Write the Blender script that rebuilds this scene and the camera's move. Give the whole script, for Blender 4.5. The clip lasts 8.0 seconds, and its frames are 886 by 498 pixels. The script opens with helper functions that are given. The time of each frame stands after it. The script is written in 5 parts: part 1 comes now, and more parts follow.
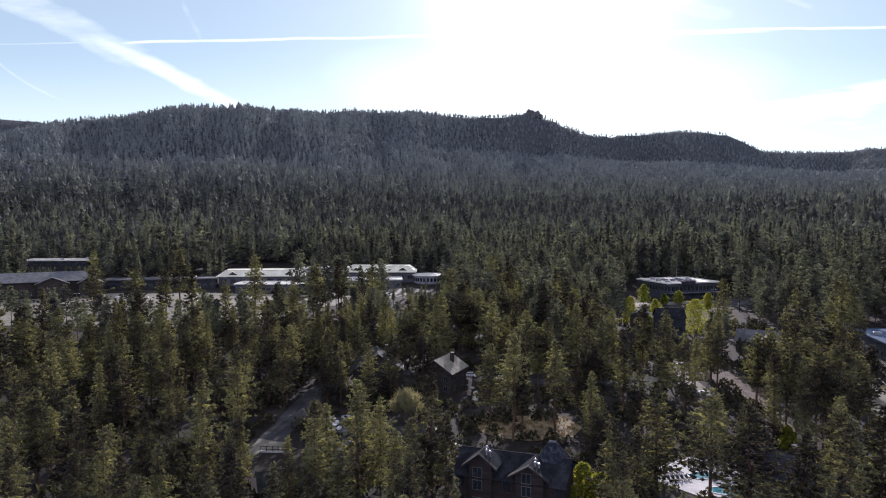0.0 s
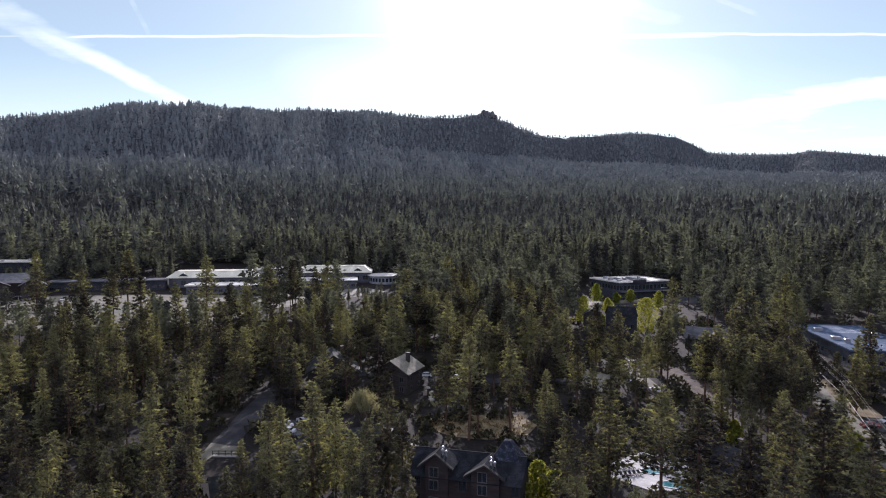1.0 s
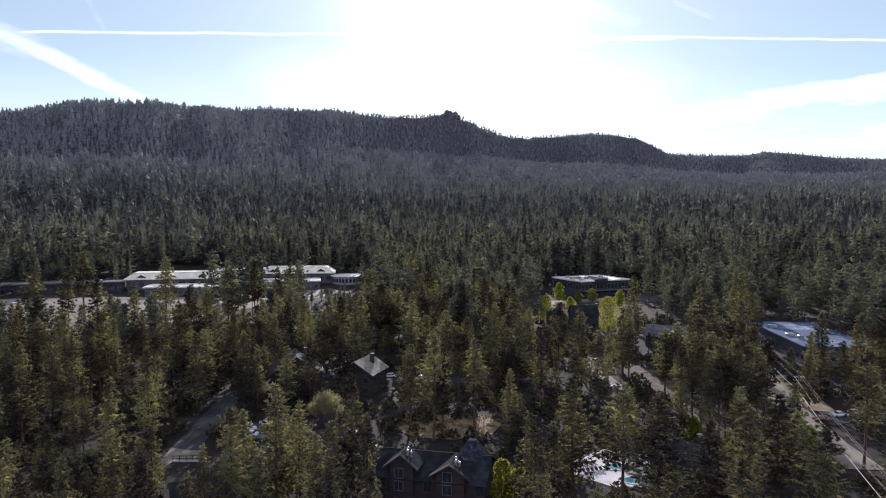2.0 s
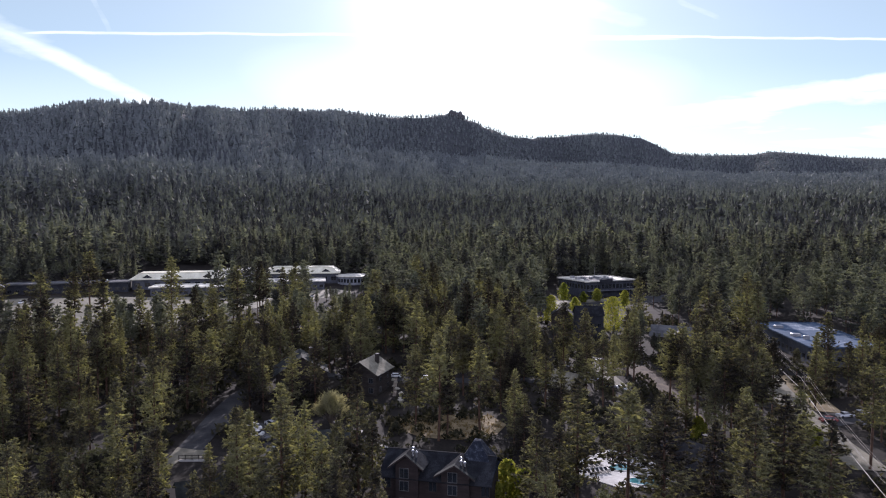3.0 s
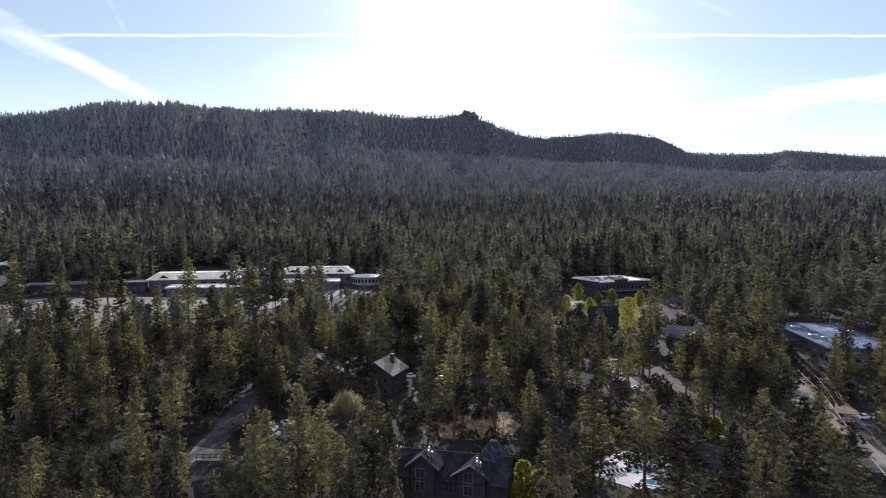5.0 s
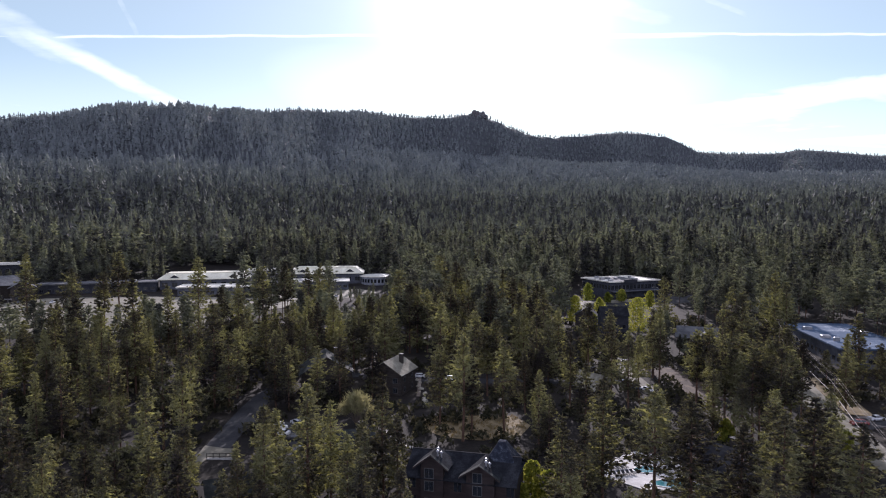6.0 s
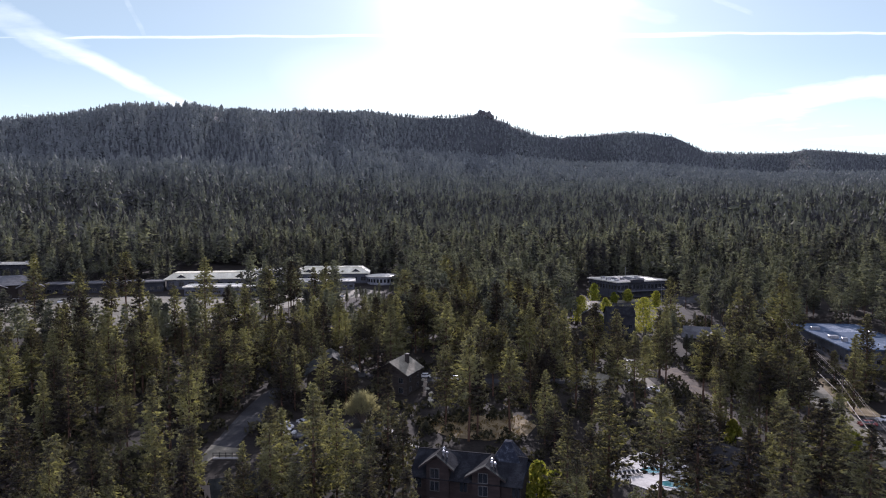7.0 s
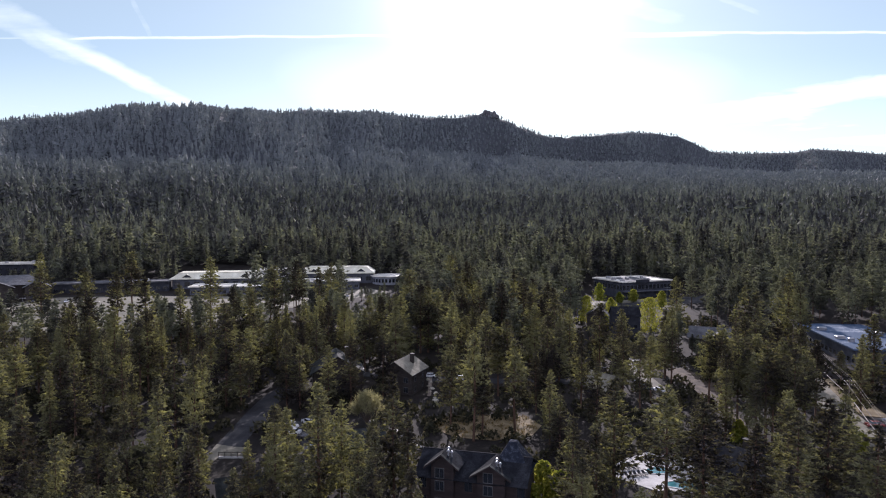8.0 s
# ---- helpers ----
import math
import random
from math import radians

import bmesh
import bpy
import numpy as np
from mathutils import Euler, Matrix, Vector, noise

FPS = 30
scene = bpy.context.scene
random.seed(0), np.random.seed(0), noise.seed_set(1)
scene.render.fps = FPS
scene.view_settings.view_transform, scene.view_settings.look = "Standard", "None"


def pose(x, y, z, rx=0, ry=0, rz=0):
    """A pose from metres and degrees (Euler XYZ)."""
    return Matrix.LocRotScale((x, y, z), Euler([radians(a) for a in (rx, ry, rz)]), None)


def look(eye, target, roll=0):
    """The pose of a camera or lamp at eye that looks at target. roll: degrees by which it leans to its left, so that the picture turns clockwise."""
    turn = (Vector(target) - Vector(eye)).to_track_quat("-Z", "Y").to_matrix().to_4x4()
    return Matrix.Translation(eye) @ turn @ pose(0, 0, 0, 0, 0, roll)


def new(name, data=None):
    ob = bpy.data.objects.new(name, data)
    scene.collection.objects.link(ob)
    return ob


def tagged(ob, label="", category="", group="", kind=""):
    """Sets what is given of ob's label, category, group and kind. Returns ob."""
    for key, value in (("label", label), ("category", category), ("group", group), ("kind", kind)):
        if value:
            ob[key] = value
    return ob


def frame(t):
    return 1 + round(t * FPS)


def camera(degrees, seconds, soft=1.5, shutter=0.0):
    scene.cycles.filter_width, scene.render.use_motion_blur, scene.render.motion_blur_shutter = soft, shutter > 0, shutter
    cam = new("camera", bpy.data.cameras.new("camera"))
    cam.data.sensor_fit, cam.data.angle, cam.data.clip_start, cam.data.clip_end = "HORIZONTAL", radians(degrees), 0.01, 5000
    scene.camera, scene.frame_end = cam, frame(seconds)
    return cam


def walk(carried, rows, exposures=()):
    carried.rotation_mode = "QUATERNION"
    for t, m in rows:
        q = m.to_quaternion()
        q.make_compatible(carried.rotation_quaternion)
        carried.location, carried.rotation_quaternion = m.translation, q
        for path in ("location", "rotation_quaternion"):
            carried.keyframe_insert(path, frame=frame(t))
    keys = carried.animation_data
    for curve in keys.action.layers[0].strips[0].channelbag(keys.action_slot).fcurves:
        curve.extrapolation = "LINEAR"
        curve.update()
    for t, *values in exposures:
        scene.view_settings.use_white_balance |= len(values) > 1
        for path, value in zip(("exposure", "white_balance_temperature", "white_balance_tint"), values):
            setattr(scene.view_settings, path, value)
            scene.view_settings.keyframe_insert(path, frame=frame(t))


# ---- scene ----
cam = camera(64.9, 8.0, soft=1.1)

# ---- the camera's hover: a slow turn with a slight drift ----
EYE = (0.0, 0.0, 55.0)
PATH = [
    # seconds, dx, dy, dz, yaw, roll
    (0.0, 0.00, 0.00, 0.00, 0.00, -0.09), (0.5, 0.00, 0.00, 0.02, -1.48, -0.12),
    (1.0, -0.02, -0.02, 0.07, -3.66, -0.12), (1.5, -0.08, -0.12, 0.17, -5.83, -0.08),
    (1.7, -0.11, -0.15, 0.19, -6.38, -0.08), (2.1, -0.14, -0.18, 0.22, -6.66, -0.07),
    (2.8, -0.20, -0.24, 0.26, -6.42, -0.06),
    (3.0, -0.26, -0.28, 0.28, -6.28, -0.05), (3.5, -0.48, -0.45, 0.40, -5.75, 0.00),
    (4.0, -0.62, -0.55, 0.43, -5.59, 0.00), (4.5, -0.65, -0.56, 0.45, -5.46, 0.02),
    (6.0, -0.62, -0.55, 0.47, -4.41, 0.09), (6.5, -0.59, -0.50, 0.44, -4.14, 0.08),
    (7.0, -0.57, -0.46, 0.43, -3.92, 0.10), (7.5, -0.55, -0.42, 0.40, -3.69, 0.10),
    (8.0, -0.54, -0.38, 0.36, -3.50, 0.10),
]
walk(cam, [(t, pose(EYE[0] + dx, EYE[1] + dy, EYE[2] + dz, 90 - 2.91, roll, yaw))
           for t, dx, dy, dz, yaw, roll in PATH],
     exposures=[(0.0, 0.30, 5960, 26), (8.0, 0.30, 5960, 26)])

# ---- sun and sky ----
SUN_AZ, SUN_EL = 8.5, 19.0
sun_dir = Vector((math.sin(radians(SUN_AZ)) * math.cos(radians(SUN_EL)),
                  math.cos(radians(SUN_AZ)) * math.cos(radians(SUN_EL)), math.sin(radians(SUN_EL))))
sun_data = bpy.data.lights.new("sun", "SUN")
sun_data.energy, sun_data.angle, sun_data.color = 5.0, radians(0.6), (1.0, 0.94, 0.85)
sun = new("sun", sun_data)
sun.matrix_world = look(sun_dir * 900, (0, 0, 0))


class Nodes:
    """Short hand for wiring a node tree."""

    def __init__(self, tree):
        self.t = tree
        tree.nodes.clear()

    def add(self, kind, ins=(), operation="", use_clamp=False, interpolation_type=""):
        n = self.t.nodes.new(kind)
        if operation:
            n.operation = operation
        if use_clamp:
            n.use_clamp = True
        if interpolation_type:
            n.interpolation_type = interpolation_type
        for key, v in (ins.items() if isinstance(ins, dict) else enumerate(ins)):
            self.put(n, key, v)
        return n

    def put(self, n, key, v):
        if v is None:
            return
        if isinstance(v, bpy.types.NodeSocket):
            self.t.links.new(v, n.inputs[key])
        elif isinstance(v, bpy.types.Node):
            self.t.links.new(v.outputs[0], n.inputs[key])
        else:
            n.inputs[key].default_value = v

    def math(self, op, a, b=0.0, clamp=False):
        return self.add("ShaderNodeMath", (a, b), operation=op, use_clamp=clamp).outputs[0]

    def ramp(self, fac, stops, mode="LINEAR"):
        n = self.add("ShaderNodeValToRGB", {"Fac": fac})
        n.color_ramp.interpolation = mode
        e = n.color_ramp.elements
        while len(e) < len(stops):
            e.new(0.5)
        for el, (p, c) in zip(e, stops):
            el.position = p
            el.color = (*c, 1) if len(c) == 3 else c
        return n.outputs[0]

    def mix(self, fac, a, b, blend="MIX"):
        n = self.t.nodes.new("ShaderNodeMix")
        n.data_type, n.blend_type = "RGBA", blend
        self.put(n, 0, fac), self.put(n, 6, a), self.put(n, 7, b)
        return n.outputs[2]

    def noise(self, vec, scale, detail=4.0, rough=0.55, distort=0.0):
        return self.add("ShaderNodeTexNoise", {"Vector": vec, "Scale": scale, "Detail": detail, "Roughness": rough,
                                               "Distortion": distort}).outputs[0]

    def smooth(self, v, lo, hi):
        return self.add("ShaderNodeMapRange", {0: v, 1: lo, 2: hi, 3: 0.0, 4: 1.0},
                        interpolation_type="SMOOTHSTEP").outputs[0]


def make_world():
    w = bpy.data.worlds.new("sky")
    scene.world = w
    w.use_nodes = True
    n = Nodes(w.node_tree)
    sky = n.add("ShaderNodeTexSky")
    sky.sky_type, sky.sun_disc = "NISHITA", False
    sky.sun_elevation, sky.sun_rotation = radians(SUN_EL), radians(SUN_AZ)
    sky.altitude, sky.air_density, sky.dust_density, sky.ozone_density = 1900.0, 1.0, 1.0, 1.6
    d = n.add("ShaderNodeTexCoord").outputs["Generated"]
    sep = n.add("ShaderNodeSeparateXYZ", (d,))
    x, y, z = sep.outputs
    ysafe = n.math("MAXIMUM", y, 0.05)
    u, v = n.math("DIVIDE", x, ysafe), n.math("DIVIDE", z, ysafe)
    ahead = n.smooth(y, 0.1, 0.3)
    flat = n.add("ShaderNodeCombineXYZ", (u, v, 0.0)).outputs[0]
    wob = n.math("SUBTRACT", n.noise(flat, 9.0, 5.0), 0.5)
    fine = n.noise(n.add("ShaderNodeMapping", {"Vector": flat, "Scale": (14, 60, 1)}).outputs[0], 1.0, 5.0, 0.6)

    def trail(a, b, half, soft, amount, u0, u1, fade, wobble=0.0, bow=0.0):
        """A vapour trail along v = a + b u, between u0 and u1."""
        line = n.math("ADD", a, n.math("MULTIPLY", u, b))
        if bow:
            line = n.math("ADD", line, n.math("MULTIPLY", n.math("MULTIPLY", u, u), bow))
        off = n.math("SUBTRACT", v, line)
        if wobble:
            off = n.math("ADD", off, n.math("MULTIPLY", wob, wobble))
        dist = n.math("ABSOLUTE", off)
        m = n.math("SUBTRACT", 1.0, n.smooth(dist, half, half + soft))
        m = n.math("MULTIPLY", m, n.math("MULTIPLY", n.smooth(u, u0, u0 + fade),
                                         n.math("SUBTRACT", 1.0, n.smooth(u, u1 - fade, u1))))
        m = n.math("MULTIPLY", m, n.math("ADD", 0.45, n.math("MULTIPLY", fine, 1.0)))
        return n.math("MULTIPLY", m, amount)

    layers = [
        trail(0.2510, 0.0215, 0.0004, 0.0034, 0.85, -0.50, 1.6, 0.08, 0.007),
        trail(0.2505, 0.0200, 0.0003, 0.0022, 0.45, -1.6, -0.45, 0.06, 0.006),
        trail(0.0134, -0.4728, 0.0025, 0.022, 0.80, -0.62, -0.05, 0.20, 0.018),
        trail(0.0134, -0.4728, 0.0040, 0.016, 0.85, -0.56, -0.05, 0.16, 0.014),
        trail(0.0150, -0.4728, 0.012, 0.030, 0.50, -1.2, -0.33, 0.14, 0.04),
        trail(0.1560, 0.0, 0.004, 0.022, 0.30, -0.60, -0.50, 0.04, 0.02),
        trail(0.2478, 0.0230, 0.0010, 0.0034, 0.80, 0.16, 0.52, 0.12, 0.004),
        trail(0.6071, 2.0407, 0.0006, 0.006, 0.50, -0.74, -0.41, 0.05, 0.008, 2.244),
        trail(-0.455, -2.040, 0.004, 0.016, 0.36, -0.385, -0.325, 0.02, 0.02),
        trail(0.440, -0.280, 0.002, 0.010, 0.40, 0.43, 0.55, 0.04, 0.02),
        trail(0.0570, 0.1835, 0.007, 0.016, 0.95, 0.24, 1.9, 0.22, 0.022),
        trail(0.380, -0.250, 0.006, 0.018, 0.45, 0.22, 0.46, 0.08, 0.03),
    ]
    # thin cirrus veil: a wide sheet low on the sunny side, streaked along the wind
    streak = n.noise(n.add("ShaderNodeMapping", {"Vector": flat, "Rotation": (0, 0, radians(-9)),
                                                 "Scale": (2.2, 17, 1)}).outputs[0], 1.0, 6.0, 0.58, 0.4)
    top = n.math("SUBTRACT", n.math("ADD", 0.0735, n.math("MULTIPLY", u, 0.1835)), n.math("MULTIPLY", wob, 0.015))
    below = n.math("SUBTRACT", 1.0, n.smooth(n.math("SUBTRACT", v, top), -0.004, 0.014))
    body = n.math("MULTIPLY", below, n.math("ADD", 0.16, n.math("MULTIPLY", n.smooth(streak, 0.43, 0.64), 0.80)))
    right = n.smooth(u, 0.16, 0.32)
    layers.append(n.math("MULTIPLY", n.math("MULTIPLY", body, right), 1.0))
    wisps = n.math("MULTIPLY", n.smooth(n.noise(n.add("ShaderNodeMapping", {"Vector": flat, "Scale": (3, 9, 1)}).outputs[0],
                                                1.6, 7.0, 0.62, 0.8), 0.50, 0.78), 0.30)
    layers.append(wisps)
    dot = n.add("ShaderNodeVectorMath", (d, tuple(sun_dir)), operation="DOT_PRODUCT").outputs["Value"]
    dot = n.math("MAXIMUM", dot, 0.0)
    low = n.math("SUBTRACT", 1.0, n.smooth(v, 0.10, 0.24))
    layers.append(n.math("MULTIPLY", n.math("MULTIPLY", n.smooth(dot, 0.90, 0.975), n.math("SUBTRACT", 1.0, n.smooth(v, 0.16, 0.30))), 0.72))
    layers.append(n.math("ADD", n.math("MULTIPLY", low, 0.26), 0.28))
    cover = layers[0]
    for extra in layers[1:]:
        cover = n.math("MAXIMUM", cover, extra)
    cover = n.math("MULTIPLY", cover, ahead, True)
    # unseen brighter veil overhead and behind, added to lift the shaded sides
    high = n.noise(d, 2.4, 6.0, 0.6, 0.5)
    far_off = n.math("MAXIMUM", n.smooth(z, 0.34, 0.62), n.math("SUBTRACT", 1.0, n.smooth(y, -0.1, 0.6)))
    veil = n.math("MULTIPLY", far_off, n.math("ADD", 0.14, n.math("MULTIPLY", high, FILL_VEIL)))
    veil = n.math("MULTIPLY", veil, n.math("SUBTRACT", 1.0, n.math("MULTIPLY", n.smooth(z, 0.25, 0.75), 0.62)))
    cover = n.math("MAXIMUM", cover, veil, True)
    # forward scattering of the veil about the sun
    near = n.math("ADD", n.math("MULTIPLY", n.math("POWER", dot, 230.0), 2.8),
                  n.math("MULTIPLY", n.math("POWER", dot, 24.0), n.math("ADD", 0.03, n.math("MULTIPLY", streak, 0.17))))
    glow = n.mix(1.0, n.add("ShaderNodeCombineColor", (near, near, near)).outputs[0], (1.0, 0.97, 0.92, 1), "MULTIPLY")
    clear = n.mix(1.0, sky.outputs[0], (SKY * 0.91, SKY * 1.08, SKY * 0.96, 1), "MULTIPLY")
    hazy = n.mix(cover, clear, n.mix(far_off, (0.95, 1.06, 0.96, 1), (1.20, 1.28, 1.44, 1)))
    total = n.mix(1.0, hazy, glow, "ADD")
    bg = n.add("ShaderNodeBackground", {"Color": total, "Strength": 1.0})
    n.add("ShaderNodeOutputWorld", (bg.outputs[0],))


SKY, FILL_VEIL = 0.081, 1.5
make_world()


# ---- materials ----
def material(name, build):
    m = bpy.data.materials.new(name)
    m.use_nodes = True
    n = Nodes(m.node_tree)
    out = build(n)
    n.add("ShaderNodeOutputMaterial", (out,))
    return m


def surface(name, stops, scale=1.0, rough=0.8, bump=0.2, metal=0.0, grit=9.0, spec=0.3, stretch=(1, 1, 1), per_object=0.0):
    """Mottled paint, stone, earth or metal: broad stains and fine grain."""
    def build(n):
        co = n.add("ShaderNodeTexCoord").outputs["Object"]
        co = n.add("ShaderNodeMapping", {"Vector": co, "Scale": stretch}).outputs[0]
        broad = n.noise(co, scale, 5.0, 0.6, 0.3)
        fine = n.noise(co, scale * grit, 6.0, 0.65)
        fac = n.math("ADD", n.math("MULTIPLY", broad, 0.62), n.math("MULTIPLY", fine, 0.38))
        col = n.ramp(n.smooth(fac, 0.3, 0.7), stops)
        if per_object:
            rnd = n.add("ShaderNodeObjectInfo").outputs["Random"]
            hsv = n.add("ShaderNodeHueSaturation", {"Color": col, "Value": n.math("ADD", 1 - per_object, n.math("MULTIPLY", rnd, 2 * per_object))})
            col = hsv.outputs[0]
        p = n.add("ShaderNodeBsdfPrincipled", {"Base Color": col, "Metallic": metal, "Specular IOR Level": spec,
                                               "Roughness": n.math("ADD", rough - 0.08, n.math("MULTIPLY", fine, 0.16))})
        b = n.add("ShaderNodeBump", {"Strength": bump, "Distance": 0.05, "Height": fine})
        n.put(p, "Normal", b.outputs[0])
        return p.outputs[0]
    return material(name, build)


def foliage(name, low, high=None, through_light=0.55, tree_scale=0.09, glow=(1.1, 1.06, 0.75), tuft=0.5, sheen=0.0):
    """Needles or leaves: each tuft has its own tint, light also comes through. high: paler bluish tints mixed in with
    height to paint distance haze.
    """
    def build(n):
        isl = n.add("ShaderNodeNewGeometry").outputs["Random Per Island"]
        pos = n.add("ShaderNodeNewGeometry").outputs["Position"]
        tree = n.noise(pos, tree_scale, 2.0)
        obj = n.add("ShaderNodeObjectInfo").outputs["Random"]
        fac = n.math("ADD", n.math("MULTIPLY", isl, tuft), n.math("ADD", n.math("MULTIPLY", n.smooth(tree, 0.3, 0.7), 0.78 - tuft), n.math("MULTIPLY", obj, 0.3)))
        fac = n.smooth(fac, 0.12, 0.88)
        col = n.ramp(fac, [(0.0, low[0]), (0.5, low[1]), (1.0, low[2])])
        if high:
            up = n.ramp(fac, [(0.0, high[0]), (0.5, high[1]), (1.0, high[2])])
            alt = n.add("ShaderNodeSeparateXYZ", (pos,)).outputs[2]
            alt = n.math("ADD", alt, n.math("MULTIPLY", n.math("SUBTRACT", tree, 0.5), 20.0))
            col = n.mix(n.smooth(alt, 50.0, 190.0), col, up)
        p = n.add("ShaderNodeBsdfPrincipled", {"Base Color": col, "Roughness": 0.85, "Specular IOR Level": 0.06, "Sheen Weight": sheen, "Sheen Roughness": 0.55})
        tcol = n.mix(1.0, col, (*glow, 1), "MULTIPLY")
        tr = n.add("ShaderNodeBsdfTranslucent", {"Color": tcol})
        return n.add("ShaderNodeMixShader", (through_light, p.outputs[0], tr.outputs[0])).outputs[0]
    return material(name, build)


# dark stops lean purple for shade, light stops green for sunlit tufts
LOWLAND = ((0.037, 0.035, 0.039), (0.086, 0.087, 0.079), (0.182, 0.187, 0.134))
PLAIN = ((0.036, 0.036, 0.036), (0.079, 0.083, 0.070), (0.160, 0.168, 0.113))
# pale blue-green needle tints that paint haze onto the far slopes
HAZE_TINTS = ((0.134, 0.151, 0.161), (0.158, 0.177, 0.187), (0.182, 0.202, 0.207))
NEEDLES = foliage("conifer needles", LOWLAND, HAZE_TINTS, 0.42, 0.09, (1.07, 1.10, 0.72), 0.18)
# same shade and sun colouring, stronger, for the near pines
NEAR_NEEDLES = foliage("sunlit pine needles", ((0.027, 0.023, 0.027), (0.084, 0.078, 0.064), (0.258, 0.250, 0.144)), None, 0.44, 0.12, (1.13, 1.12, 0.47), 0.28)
WOODLAND = foliage("woodland needles", PLAIN, HAZE_TINTS, 0.45, 0.07, (1.06, 1.09, 0.80), 0.10, 0.36)
HILLSIDE = foliage("hillside needles", PLAIN, HAZE_TINTS, 0.40, 0.07, (1.04, 1.09, 0.86), 0.10, 0.43)
SPRING = foliage("spring leaves", ((0.105, 0.135, 0.022), (0.19, 0.215, 0.036), (0.33, 0.32, 0.07)), None, 0.6, 0.4)
SHRUB = foliage("brush leaves", ((0.025, 0.026, 0.018), (0.055, 0.053, 0.034), (0.12, 0.105, 0.065)), None, 0.35, 0.3)
STRAW = foliage("dry straw", ((0.14, 0.10, 0.045), (0.23, 0.17, 0.08), (0.36, 0.28, 0.14)), None, 0.35, 0.3)
WILLOW = foliage("budding twigs", ((0.15, 0.145, 0.085), (0.22, 0.21, 0.125), (0.31, 0.29, 0.17)), None, 0.5, 0.3)
BARK = surface("pine bark", [(0.0, (0.035, 0.022, 0.016)), (0.5, (0.09, 0.052, 0.034)), (1.0, (0.17, 0.10, 0.065))], 1.2, 0.9, 0.6, stretch=(3, 3, 0.6))
def forest_floor(n):
    co = n.add("ShaderNodeTexCoord").outputs["Object"]
    broad, fine = n.noise(co, 0.06, 5.0, 0.6, 0.3), n.noise(co, 1.3, 6.0, 0.65)
    fac = n.smooth(n.math("ADD", n.math("MULTIPLY", broad, 0.6), n.math("MULTIPLY", fine, 0.4)), 0.3, 0.7)
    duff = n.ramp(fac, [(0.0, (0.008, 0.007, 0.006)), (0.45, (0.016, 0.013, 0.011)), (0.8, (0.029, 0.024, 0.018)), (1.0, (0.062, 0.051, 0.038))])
    # hill ground cover, its blue-grey partly painted for distance haze
    hazy_scrub = n.ramp(fac, [(0.0, (0.035, 0.040, 0.046)), (0.6, (0.055, 0.060, 0.064)), (1.0, (0.080, 0.083, 0.084))])
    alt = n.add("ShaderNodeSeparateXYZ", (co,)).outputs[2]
    p = n.add("ShaderNodeBsdfPrincipled", {"Base Color": n.mix(n.smooth(alt, 8.0, 60.0), duff, hazy_scrub), "Roughness": 0.95, "Specular IOR Level": 0.15})
    n.put(p, "Normal", n.add("ShaderNodeBump", {"Strength": 0.5, "Distance": 0.06, "Height": fine}).outputs[0])
    return p.outputs[0]


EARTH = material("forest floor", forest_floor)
DRYGRASS = surface("dry grass", [(0.0, (0.075, 0.055, 0.028)), (0.5, (0.16, 0.12, 0.06)), (1.0, (0.28, 0.215, 0.115))], 0.25, 0.95, 0.5, grit=14.0)
LITTER = surface("pine litter", [(0.0, (0.030, 0.021, 0.015)), (0.5, (0.062, 0.043, 0.030)), (1.0, (0.135, 0.098, 0.064))], 0.3, 0.95, 0.5, grit=12.0)
DIRT = surface("bare earth", [(0.0, (0.11, 0.085, 0.062)), (0.5, (0.20, 0.16, 0.12)), (1.0, (0.34, 0.285, 0.22))], 0.2, 0.95, 0.4, grit=12.0)
# asphalt tone darkened to carry the tree shade on the roads
ASPHALT = surface("worn asphalt toned for shade", [(0.0, (0.024, 0.024, 0.026)), (0.5, (0.044, 0.044, 0.046)), (1.0, (0.075, 0.073, 0.070))], 0.12, 0.9, 0.2, grit=30.0, spec=0.08)
LOT = surface("pale lot paving", [(0.0, (0.085, 0.077, 0.055)), (0.5, (0.142, 0.129, 0.093)), (1.0, (0.22, 0.20, 0.147))], 0.08, 0.88, 0.2, grit=25.0)
CONCRETE = surface("concrete", [(0.0, (0.30, 0.29, 0.27)), (0.5, (0.44, 0.42, 0.39)), (1.0, (0.58, 0.56, 0.52))], 0.3, 0.85, 0.2)
ROCK = surface("granite", [(0.0, (0.05, 0.048, 0.052)), (0.5, (0.08, 0.077, 0.08)), (1.0, (0.13, 0.125, 0.125))], 0.05, 0.9, 0.6)
PALE_STONE = surface("pale stone", [(0.0, (0.22, 0.20, 0.15)), (0.5, (0.34, 0.315, 0.245)), (1.0, (0.48, 0.45, 0.36))], 0.9, 0.85, 0.4)
WHITE_ROOF = surface("white roof membrane", [(0.0, (0.46, 0.435, 0.365)), (0.5, (0.62, 0.59, 0.50)), (1.0, (0.78, 0.755, 0.66))], 0.15, 0.55, 0.1)
CREAM_ROOF = surface("cream roof panels", [(0.0, (0.46, 0.435, 0.325)), (0.5, (0.62, 0.59, 0.45)), (1.0, (0.76, 0.735, 0.58))], 0.15, 0.6, 0.1)
GREY_ROOF = surface("grey shingles", [(0.0, (0.13, 0.12, 0.09)), (0.5, (0.205, 0.19, 0.143)), (1.0, (0.30, 0.28, 0.22))], 0.4, 0.9, 0.3, spec=0.15, per_object=0.12)
